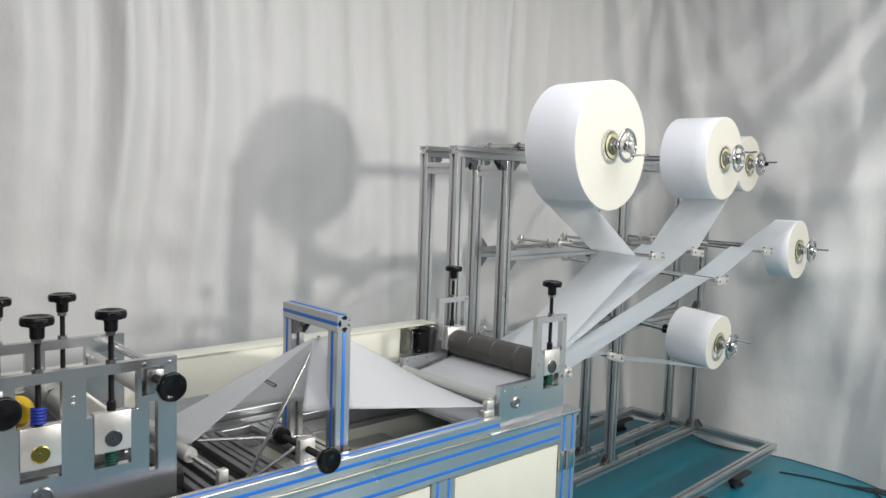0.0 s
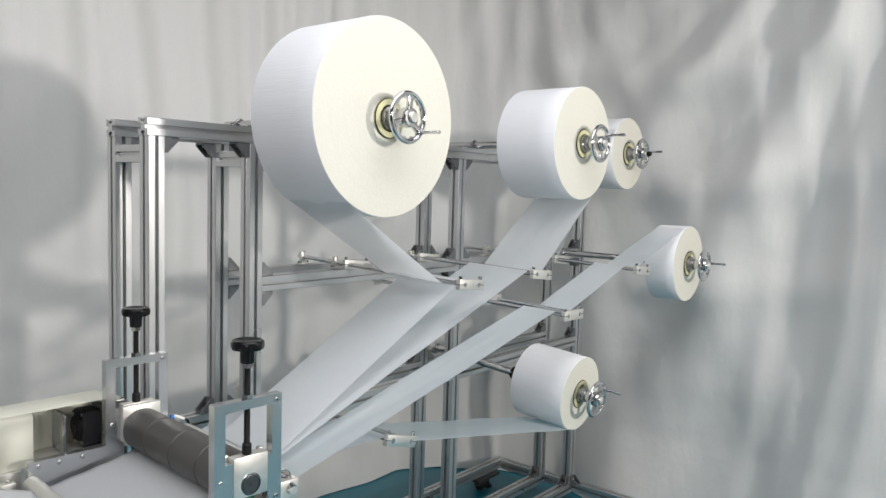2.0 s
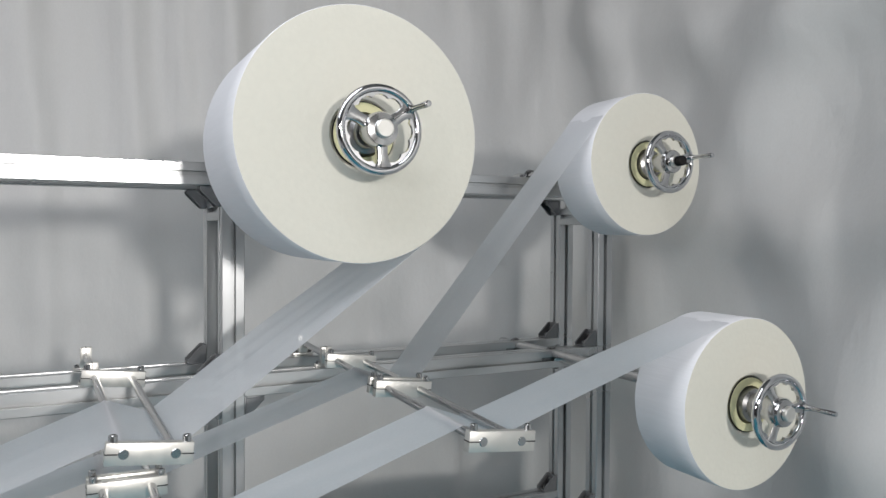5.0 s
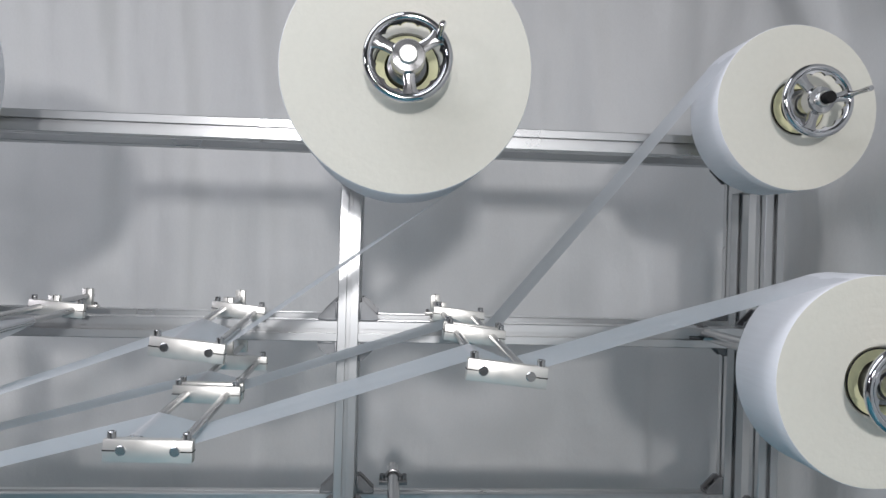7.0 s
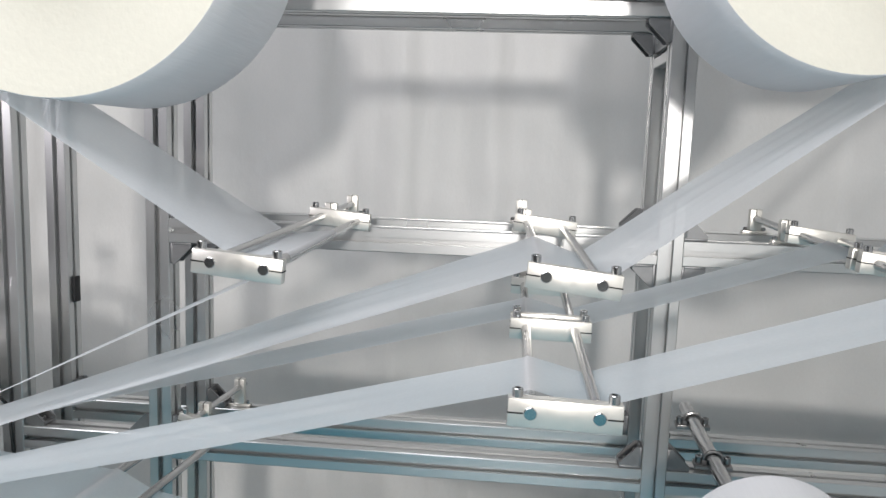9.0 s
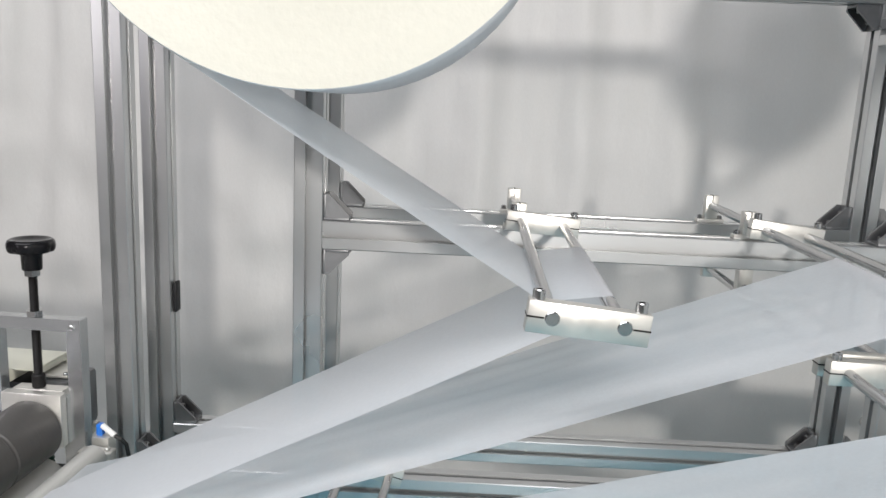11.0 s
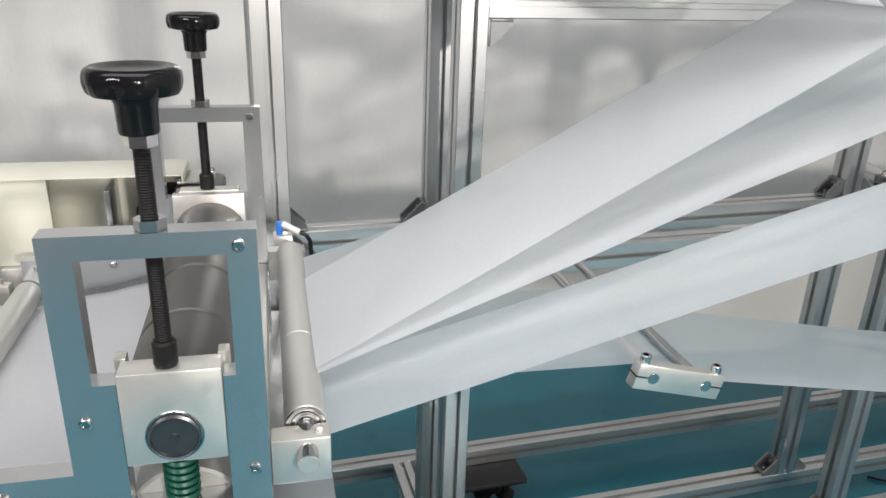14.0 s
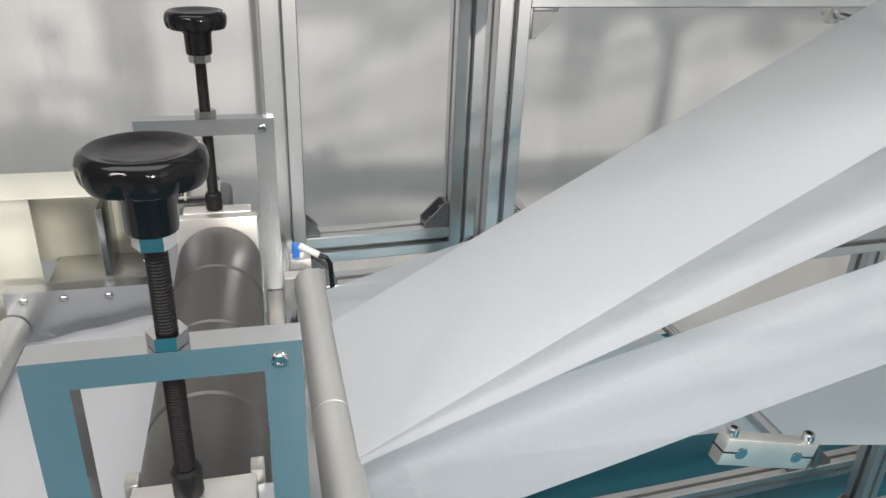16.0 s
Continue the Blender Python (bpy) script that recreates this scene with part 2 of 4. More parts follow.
def plate(bm, outline, y0, y1, holes=()):
    """A plate in the x-z plane with thickness in y; rectangular holes (x0, x1, z0, z1) are cut by splitting it into strips."""
    xs = sorted({p for h in holes for p in h[:2]} | {min(o[0] for o in outline), max(o[0] for o in outline)})
    zs = sorted({p for h in holes for p in h[2:]} | {p for o in outline for p in o[2:]})
    xs = sorted(set(xs) | {p for o in outline for p in o[:2]})
    cells = {}
    for i in range(len(xs) - 1):
        for k in range(len(zs) - 1):
            cx, cz = (xs[i] + xs[i + 1]) / 2, (zs[k] + zs[k + 1]) / 2
            inside = any(o[0] < cx < o[1] and o[2] < cz < o[3] for o in outline)
            if inside and not any(h[0] < cx < h[1] and h[2] < cz < h[3] for h in holes):
                cells[i, k] = True
    vs = {}

    def vert(i, k, y):
        if (i, k, y) not in vs:
            vs[i, k, y] = bm.verts.new((xs[i], y, zs[k]))
        return vs[i, k, y]

    for i, k in cells:
        for y in (y0, y1):
            bm.faces.new((vert(i, k, y), vert(i + 1, k, y), vert(i + 1, k + 1, y), vert(i, k + 1, y)))
        for di, dk, a, b in ((-1, 0, (i, k), (i, k + 1)), (1, 0, (i + 1, k), (i + 1, k + 1)), (0, -1, (i, k), (i + 1, k)), (0, 1, (i, k + 1), (i + 1, k + 1))):
            if (i + di, k + dk) not in cells:
                bm.faces.new((vert(*a, y0), vert(*b, y0), vert(*b, y1), vert(*a, y1)))
    es = [e for e in bm.edges if len(e.link_faces) == 2 and e.calc_face_angle(0) > 1.0]
    bmesh.ops.bevel(bm, geom=es, offset=0.0012, segments=1, affect="EDGES")
    return bm


def cap_bolt(bm, p, axis, r=0.0045, h=0.008):
    """A socket cap screw with a hollow head."""
    q = Vector(p) + Vector(axis)
    return lathe(bm, [(0, 0), (r, 0), (r, h - 0.0008), (r - 0.0008, h), (r * 0.55, h), (r * 0.5, h * 0.45), (0, h * 0.45)], p, q, 12)


def thread(bm, p0, p1, r):
    """A threaded rod with real turns of ridge."""
    p0, p1 = Vector(p0), Vector(p1)
    h = (p1 - p0).length
    k = max(3, int(h / 0.0009))
    prof = [(0, 0)]
    for i in range(k + 1):
        prof.append((r if i % 2 else r * 0.86, h * i / k))
    prof.append((0, h))
    return lathe(bm, prof, p0, p1, 14)


SCREWS = {}


def screws(name, mat, parent, items, r, h):
    """Socket cap screws as parts of their own that share one mesh: items of (place, axis)."""
    key = (name, mat.name, r, h)
    if key not in SCREWS:
        bm = bmesh.new()
        cap_bolt(bm, (0, 0, 0), (0, 0, 1), r, h)
        SCREWS[key] = finish(bm, name, mat)
    for p, axis in items:
        o = new(name, SCREWS[key])
        o.parent, o.matrix_parent_inverse = parent, parent_space(parent)
        o.matrix_basis = Matrix.Translation(p) @ Vector((0, 0, 1)).rotation_difference(Vector(axis)).to_matrix().to_4x4()

# ---- the room ----
# unseen pale floor round the teal sheet, added as a reflector
bm = bmesh.new()
box(bm, -3.6, 5.0, -4.0, 3.6, -0.1, -0.004)
solid("floor", bm, PALEFLOOR, "pale grey unseen floor, added to bounce light onto the machine", "floor", "structure")
bm = bmesh.new()
box(bm, 0.75, 4.9, -1.7, 3.45, -0.004, 0.0)
solid("floor_sheet", bm, FLOORM, "teal blue vinyl floor sheet with scuffs", "floor", "structure")
# unseen ceiling and walls, added to close the room and shape its bounce
bm = bmesh.new()
box(bm, -3.7, 5.1, -4.1, 3.7, 2.9, 3.0)
solid("ceiling", bm, WALLM, "plain grey unseen ceiling added above the machine", "ceiling", "structure")
for nm, dims in (("wall_north", (-3.6, 5.0, 3.5, 3.6)), ("wall_south", (-3.6, 5.0, -4.1, -4.0)), ("wall_west", (-3.7, -3.6, -4.0, 3.6)), ("wall_east", (5.0, 5.1, -4.0, 3.6))):
    bm = bmesh.new()
    box(bm, *dims, 0, 2.9)
    solid(nm, bm, WALLM, "plain grey unseen wall added to close the room", "wall", "structure")


def ridge(v):
    """A pleat: narrow rounded crests between wide hollows."""
    f = v - math.floor(v)
    return (0.5 - 0.5 * math.cos(2 * math.pi * f)) ** 2.2


def fold(s, z, seed):
    """Depth of the hanging cloth at s metres along it and height z."""
    n = noise.noise(Vector((s * 1.5 + seed, z * 0.22, seed * 3.1)))
    m = noise.noise(Vector((s * 4.5 + z * 0.5, z * 0.45, 7.7 + seed)))
    k = noise.noise(Vector((s * 14.0 + z * 5.0, z * 8.0 - s * 3.0, seed)))
    high = min(1.0, max(0.0, z / 2.6))
    bend = 0.9 * noise.noise(Vector((s * 0.7, z * 0.55, seed + 2)))
    where = max(0.0, 0.25 + noise.noise(Vector((s * 1.1, z * 0.3, seed + 11)))) * (0.25 + 0.75 * high)
    pleat = ridge(s * 3.0 + bend) * 0.13 + ridge(s * 6.7 + 1.6 * bend + 0.3) * 0.065
    return 0.07 * n + 0.035 * m - pleat * where + 0.006 * k


def hanging(name, plan, seed, label, swag=0.0):
    """A curtain along a plan line, from the floor to the ceiling, with folds across it."""
    pts = [Vector((x, y, 0)) for x, y in plan]
    run = [0.0]
    for a, b in zip(pts, pts[1:]):
        run.append(run[-1] + (b - a).length)
    step, rows = 0.025, 90
    n = int(run[-1] / step)
    verts, faces = [], []
    for i in range(n + 1):
        s = run[-1] * i / n
        k = max(j for j in range(len(run) - 1) if run[j] <= s + 1e-9)
        f = (s - run[k]) / (run[k + 1] - run[k])
        p = pts[k].lerp(pts[k + 1], f)
        d = (pts[k + 1] - pts[k]).normalized()
        nrm = Vector((-d.y, d.x, 0))
        for j in range(rows + 1):
            z = 2.88 * j / rows
            off = fold(s, z, seed)
            if swag and s > swag - 0.5:
                # cloth pinned up at two points: folds fan out from each, and slack loops hang between them
                side = min(1.0, max(0.0, (s - swag + 0.5) / 0.6))
                off *= 1 - 0.75 * side
                drape = 0.0
                for py, pz, ph, width in ((2.38, 2.75, 0.15, 0.45), (0.72, 2.95, 0.35, 0.80)):
                    ang = math.atan2(p.y - py, pz - z + 0.05)
                    rad = math.hypot(p.y - py, pz - z)
                    wob = noise.noise(Vector((rad * 0.5, ang * 1.2, 3.0 + ph)))
                    near = math.exp(-(ang / width) ** 2) * min(1.0, rad * 0.7)
                    drape += near * (ridge(ang * 3.2 + ph + 0.12 * wob) * 0.070 + ridge(ang * 5.9 + 2 * ph + 0.15 * wob) * 0.014)
                loop = math.hypot(p.y - 2.38, z - 2.75) + math.hypot(p.y - 0.72, z - 2.95)
                between = max(0.0, 1 - ((p.y - 1.55) / 0.95) ** 2)
                wob = noise.noise(Vector((p.y * 0.8, z * 0.6, 8.0)))
                drape += between * min(1.0, max(0.0, (z - 0.4) / 1.2)) * ridge(loop * 1.35 + 0.1 * wob) * 0.045
                drape += 0.03 * noise.noise(Vector((p.y * 0.7, z * 0.5, 21.0)))
                off -= drape * side
            crumple = min(1.0, max(0.0, (1.35 - z) / 0.5)) * min(1.0, max(0.12, (7.0 - s) / 0.5))
            off += crumple * (0.016 * noise.noise(Vector((s * 4.2, z * 5.5, 31.0))) + 0.006 * noise.noise(Vector((s * 11.0 + z * 3.0, z * 10.0, 37.0))))
            flare = 0.05 * max(0.0, 0.35 - z) / 0.35
            q = p + nrm * (off - flare)
            verts.append((q.x, q.y, 0.004 + z))
    for i in range(n):
        for j in range(rows):
            a = i * (rows + 1) + j
            faces.append((a, a + 1, a + rows + 2, a + rows + 1))
    me = bpy.data.meshes.new(name)
    me.from_pydata(verts, [], faces)
    me.materials.append(CURTAIN)
    me.shade_smooth()
    return tagged(new(name, me), label, "curtain")


hanging("curtain", [(-3.3, 2.85), (3.1, 2.85), (3.5, 2.80), (3.75, 2.68), (3.92, 2.45), (4.0, 2.1), (4.03, 1.6), (4.06, -2.5)], 1.7, "white cloth curtain hanging in soft folds round the machine", 7.35)

# ---- reel stand ----
# the stand stands turned by three degrees to the press; it is built square and then turned about its first post
XA, XB, XC, XD = 1.815, 2.085, 2.921, 3.758
YF, YB = 1.840, 1.988
PIVOT = Vector((1.815, 1.840, 0))
TURN = Matrix.Translation(PIVOT) @ Matrix.Rotation(radians(3.15), 4, "Z") @ Matrix.Translation(-PIVOT)
BACK = TURN.inverted()


def square(x, y):
    """A place in the room, as it lies in the stand before the turn."""
    p = BACK @ Vector((x, y, 0))
    return p.x, p.y


def turned(t):
    """Turn a finished thing with the stand."""
    t.matrix_basis = TURN @ t.matrix_basis
    return t


stand = thing("reel_stand", (2.9, 1.9, 0), "aluminium slotted profile stand that carries the fabric rolls", "machine frame")
TOPZ, MIDZ, LOWZ, BASEZ = 1.502, 1.124, 0.746, 0.092


def stand_bar(name, p0, p1):
    bm = bmesh.new()
    profile(bm, p0, p1)
    return part(name, bm, ALU, stand)


for x in (XA, XB, XC, XD):
    for y in (YF, YB):
        stand_bar("post", (x, y, BASEZ + 0.02), (x, y, TOPZ - 0.0205))
for y in (YF, YB):
    stand_bar("top_rail", (XA - 0.022, y, TOPZ), (XD + 0.03, y, TOPZ))
    for a, b in ((XB, XC), (XC, XD)):
        stand_bar("middle_rail", (a + 0.0202, y, MIDZ), (b - 0.0202, y, MIDZ))
    for a, b in ((XA, XB), (XB, XC), (XC, XD)):
        stand_bar("lower_rail", (a + 0.0202, y, LOWZ), (b - 0.0202, y, LOWZ))
    stand_bar("base_rail", (XA - 0.1, y, BASEZ), (XD + 0.013, y, BASEZ))
for x in (XA, XB, XC, XD):
    stand_bar("cross_rail", (x, YF + 0.0202, TOPZ - 0.06), (x, YB - 0.0202, TOPZ - 0.06))
for y in (1.420, 2.230):
    stand_bar("base_rail", (XA - 0.1, y, BASEZ), (XD + 0.054, y, BASEZ))
for x in (XA - 0.121, XD + 0.0335):
    stand_bar("base_cross_rail", (x, 1.3997 if x < 2 else 1.4405, BASEZ), (x, 2.2503 if x < 2 else 2.2095, BASEZ))

stand_bar("base_cross_rail", (XB + 0.0, YB + 0.0205, BASEZ), (XB + 0.0, 2.2095, BASEZ))


def gusset_mesh():
    """A cast corner bracket: two flanges and two triangular cheeks, for the corner at the origin opening to +x and +z."""
    bm = bmesh.new()
    L, w, t = 0.036, 0.034, 0.004
    box(bm, 0, L, -w / 2, w / 2, 0, t, 0.0008)
    box(bm, 0, t, -w / 2, w / 2, t, L, 0.0008)
    for s in (-1, 1):
        y0, y1 = sorted((s * w / 2, s * (w / 2 - 0.004)))
        a = [bm.verts.new((x, y0, z)) for x, z in ((t, t), (L, t), (L, t + 0.004), (t + 0.004, L), (t, L))]
        b = [bm.verts.new((v.co.x, y1, v.co.z)) for v in a]
        bm.faces.new(a), bm.faces.new(b)
        for i in range(5):
            bm.faces.new((a[i], a[(i + 1) % 5], b[(i + 1) % 5], b[i]))
    return finish(bm, "corner_bracket", CAST)


GUSSET = gusset_mesh()
bm = bmesh.new()
cap_bolt(bm, (0.022, 0, 0.004), (0, 0, 1), 0.006, 0.008)
cap_bolt(bm, (0.004, 0, 0.022), (1, 0, 0), 0.006, 0.008)
GBOLT = finish(bm, "bolt", BOLT)


def gusset(x, y, z, sx, sz, plane="x"):
    """sx, sz: which way the bracket opens; plane: 'x' for x-z corners, 'y' for y-z corners."""
    rot = Matrix.Rotation(0, 4, "Z") if plane == "x" else Matrix.Rotation(radians(90), 4, "Z")
    if sx < 0:
        rot = rot @ Matrix.Rotation(radians(180), 4, "Z")
    m = rot
    if sz < 0:
        m = rot @ Matrix.Rotation(radians(90), 4, "Y")
    o = new("corner_bracket", GUSSET)
    o.parent, o.matrix_parent_inverse = stand, parent_space(stand)
    o.matrix_basis = Matrix.Translation((x, y, z)) @ m
    b = new("bolt", GBOLT)
    b.parent = o
    return o


for y in (YF, YB):
    for x, sides in ((XA, (1,)), (XB, (-1, 1)), (XC, (-1, 1)), (XD, (-1,))):
        for s in sides:
            gusset(x + s * 0.0203, y, TOPZ - 0.0203, s, -1)
            gusset(x + s * 0.0203, y, LOWZ + 0.0203, s, 1)
            gusset(x + s * 0.0203, y, BASEZ + 0.0203, s, 1)
            if x > XA and not (x == XB and s < 0):
                gusset(x + s * 0.0203, y, MIDZ + 0.0203, s, 1)
                gusset(x + s * 0.0203, y, MIDZ - 0.0203, s, -1)
for x in (XA, XB, XC, XD):
    gusset(x, YF - 0.0203, BASEZ + 0.0203, -1, 1, "y") if x == XD else None
turned(stand)


def castor(x, y):
    t = thing("castor", (x, y, 0), "black levelling castor under the stand's base rail", "castor wheel", "castors of the stand")
    bm = bmesh.new()
    box(bm, x - 0.08, x + 0.08, y - 0.045, y + 0.045, 0.058, 0.0715, 0.003)
    part("mounting_plate", bm, MATTEBLACK, t)
    for s in (-0.02, 0.016):
        bm = bmesh.new()
        box(bm, x - 0.03, x + 0.022, y + s, y + s + 0.005, 0.022, 0.058, 0.001)
        part("fork", bm, MATTEBLACK, t)
    bm = bmesh.new()
    lathe(bm, [(0, 0), (0.021, 0), (0.024, 0.003), (0.024, 0.025), (0.021, 0.028), (0, 0.028)], (x - 0.012, y - 0.0145, 0.024), (x - 0.012, y + 1, 0.024), 24)
    part("wheel", bm, MATTEBLACK, t)
    bm = bmesh.new()
    tube(bm, (x + 0.045, y, 0.010), (x + 0.045, y, 0.058), 0.008)
    lathe(bm, [(0, 0), (0.022, 0), (0.022, 0.006), (0.012, 0.014), (0, 0.014)], (x + 0.045, y, 0), (x + 0.045, y, 1), 20)
    part("levelling_foot", bm, MATTEBLACK, t)
    turned(t)


for x, y in ((3.36, 1.42), (XD - 0.1, 2.23), (XB + 0.10, 1.42), (XB + 0.20, 2.18), (XA, 1.42), (2.9, 1.42)):
    castor(x, y)

# ---- rolls, shafts and handwheels ----
FACES = [  # cut end x, y, axis z, roll radius, width, handle angle, tilt of the sagging shaft
    (2.175, 1.4496, 1.5364, 0.2223, 0.205, -38, 0),
    (3.0315, 1.4813, 1.5330, 0.1739, 0.208, 35, 0),
    (3.674, 1.683, 1.5365, 0.1378, 0.109, 12, 0),
    (3.650, 1.401, 1.1310, 0.1377, 0.110, 5, 0),
    (3.041, 1.457, 0.7490, 0.1187, 0.188, 30, 5.0),
]
# from the cut end to the front end of the shaft
GAP = 0.070
ROLLS = []
for fx, fy, fz, fr, fw, fa, ft in FACES:
    qx, qy = square(fx, fy)
    ROLLS.append((qx, qy - GAP, fz, fr, fw, fa, ft))



def sagged(t, x, z, tilt):
    """Tip a roll or its shaft down at the free end, about the shaft's seat on the rails."""
    if tilt:
        drop = math.tan(radians(tilt)) * (YF - 1.457)
        seat = Matrix.Translation((x, YF, z))
        t.matrix_basis = Matrix.Translation((0, 0, drop)) @ seat @ Matrix.Rotation(radians(tilt), 4, "X") @ seat.inverted() @ t.matrix_basis


def fabric_roll(x, y, z, r, w, tilt=0):
    y0, y1 = y + GAP, y + GAP + w
    t = thing("fabric_roll", (x, y1, z), "white nonwoven fabric roll with cream cut end on its shaft", "fabric roll", "fabric rolls on the stand")
    bm = bmesh.new()
    core = 0.043
    # cut end: slightly uneven winding rings
    prof = [(core, 0.004)]
    k = 26
    for i in range(1, k):
        prof.append((core + (r - core) * i / k, 0.00010 * math.sin(i * 2.3) + 0.00007 * math.sin(i * 5.1)))
    lathe(bm, prof + [(r - 0.001, 0.0003)], (x, y0, z), (x, y0 + 1, z), 96)
    part("cut_end", bm, ROLLFACE, t, "cream white cut roll end")
    bm = bmesh.new()
    lathe(bm, [(r - 0.001, 0.0003), (r, 0.0018), (r, w * 0.33), (r + 0.0004, w * 0.5), (r, w * 0.66), (r, w - 0.001), (r - 0.002, w), (core, w)], (x, y0, z), (x, y0 + 1, z), 96)
    part("winding", bm, ROLLSIDE, t, "white fabric winding")
    bm = bmesh.new()
    lathe(bm, [(core, 0.004), (core, -0.003), (core - 0.0125, -0.003), (core - 0.0125, w + 0.003), (core, w + 0.003), (core, w)], (x, y0, z), (x, y0 + 1, z), 48)
    part("core", bm, CARD, t, "yellowish cardboard core")
    # solid black ring in place of the shade in the core's gap
    bm = bmesh.new()
    ring(bm, (x, y0 - 0.0006, z), (0, 1, 0), core + 0.0008, 0.0013, 64, 6)
    part("gap_shade_ring", bm, IRON, t, "black ring standing in for the shaded gap round the core")
    sagged(t, x, z, tilt)
    turned(t)


def roll_shaft(x, y, z, r, w, angle, back, spring=False, tilt=0, long_end=0.0):
    t = thing("roll_shaft", (x, back, z), "steel unwinding shaft with chrome handwheel and chuck", "shaft", "roll shafts")
    bm = bmesh.new()
    tube(bm, (x, y - 0.004, z), (x, back, z), 0.0125, 24, 0.002)
    part("rod", bm, STEEL, t)
    yf = y + GAP
    bm = bmesh.new()
    lathe(bm, [(0.0126, 0), (0.0195, 0), (0.0205, 0.002), (0.0205, 0.010), (0.0265, 0.013), (0.0285, 0.034), (0.0126, 0.034)], (x, yf - 0.024, z), (x, yf + 1, z), 36)
    part("chuck", bm, BOLT, t, "dark steel clamping chuck")
    bm = bmesh.new()
    lathe(bm, [(0.0126, 0), (0.017, 0), (0.017, 0.020), (0.0126, 0.020)], (x, yf - 0.046, z), (x, yf + 1, z), 24)
    part("collar", bm, STEEL, t)
    # handwheel
    R = 0.0530
    wy = y + 0.012
    bm = bmesh.new()
    ring(bm, (x, wy, z), (0, 1, 0), R, 0.0058, 56, 12)
    # scalloped inner edge of the rim
    k = 96
    rows = []
    for side in (-0.0025, 0.0025):
        row = []
        for i in range(k):
            a = 2 * math.pi * i / k
            inner = R - 0.0100 + 0.0036 * abs(math.cos(6 * a)) ** 0.7 - 0.0012
            row.append((bm.verts.new((x + math.cos(a) * inner, wy + side, z + math.sin(a) * inner)), bm.verts.new((x + math.cos(a) * (R - 0.004), wy + side, z + math.sin(a) * (R - 0.004)))))
        rows.append(row)
    for i in range(k):
        j = (i + 1) % k
        for row in rows:
            bm.faces.new((row[i][0], row[j][0], row[j][1], row[i][1]))
        bm.faces.new((rows[0][i][0], rows[0][j][0], rows[1][j][0], rows[1][i][0]))
    hw = part("handwheel", bm, CHROME, t, "chrome handwheel with scalloped rim")
    bm = bmesh.new()
    lathe(bm, [(0.0126, 0), (0.0205, 0.0012), (0.0225, 0.005), (0.0228, 0.022), (0.0205, 0.024), (0.0126, 0.024)], (x, wy - 0.013, z), (x, wy + 1, z), 32)
    for q in range(3):
        m = Matrix.Translation((x, wy, z)) @ Matrix.Rotation(-radians(angle + 120 * q), 4, "Y")
        lens = [(0.014, 0.0105), (0.022, 0.0078), (0.034, 0.0072), (0.042, 0.0088), (0.0480, 0.0125)]
        outline = [(p, h) for p, h in lens] + [(p, -h) for p, h in reversed(lens)]
        rows = [[bm.verts.new(m @ Vector((p, side, h * f))) for p, h in outline] for side, f in ((-0.0042, 0.75), (-0.0030, 1.0), (0.0030, 1.0))]
        bm.faces.new(rows[0])
        bm.faces.new(rows[2])
        for lo, hi in zip(rows, rows[1:]):
            for i in range(len(outline)):
                j = (i + 1) % len(outline)
                bm.faces.new((lo[i], lo[j], hi[j], hi[i]))
    part("hub", bm, STEEL, t, "grey steel hub with three flat spokes")
    bm = bmesh.new()
    a = radians(angle)
    h = (x + math.cos(a) * (R - 0.004), wy, z + math.sin(a) * (R - 0.004))
    lathe(bm, [(0, 0), (0.0042, 0), (0.0042, 0.006), (0.0058, 0.010), (0.0040, 0.018), (0.0036, 0.030), (0.0046, 0.055), (0.0040, 0.060), (0, 0.061)], h, (h[0], h[1] - 1, h[2]), 16)
    tip = new("handle", finish(bm, "handle", CHROME))
    tip.parent, tip.matrix_parent_inverse = hw, Matrix.Identity(4)
    bm = bmesh.new()
    lathe(bm, [(0, 0), (0.0105, 0), (0.0120, 0.0015), (0.0120, 0.006), (0, 0.006)], (x, y - 0.0085, z), (x, y + 1, z), 28)
    part("end_cap", bm, BLOCK, t, "bright turned shaft end")
    if long_end:
        bm = bmesh.new()
        thread(bm, (x, y - 0.0090 - long_end, z), (x, y - 0.0090, z), 0.0095)
        part("threaded_end", bm, IRON, t, "dark threaded shaft end")
    if spring:
        bm = bmesh.new()
        coil(bm, (x, y + GAP + w + 0.015, z), (x, y + GAP + w + 0.075, z), 0.018, 0.0032, 7)
        part("spring", bm, IRON, t, "black coil spring")
        bm = bmesh.new()
        lathe(bm, [(0.0126, 0), (0.022, 0), (0.022, 0.010), (0.0126, 0.010)], (x, y + GAP + w + 0.003, z), (x, 9, z), 24)
        part("stop_ring", bm, MATTEBLACK, t)
    # saddle clamps on the two rails
    for ys in (YF, YB):
        if z - 0.0125 > TOPZ or abs(z - MIDZ) < 0.03 or abs(z - LOWZ) < 0.03:
            bm = bmesh.new()
            zb = TOPZ + 0.0202 if z > 1.4 else z - 0.0126
            box(bm, x - 0.03, x + 0.03, ys - 0.012, ys + 0.012, zb, zb + 0.008, 0.001)
            ring(bm, (x, ys, z), (0, 1, 0), 0.0155, 0.003, 24, 8, 0, math.pi)
            cap_bolt(bm, (x - 0.023, ys, zb + 0.008), (0, 0, 1), 0.006, 0.012)
            cap_bolt(bm, (x + 0.023, ys, zb + 0.008), (0, 0, 1), 0.006, 0.012)
            part("saddle_clamp", bm, BOLT, t)
    sagged(t, x, z, tilt)
    turned(t)


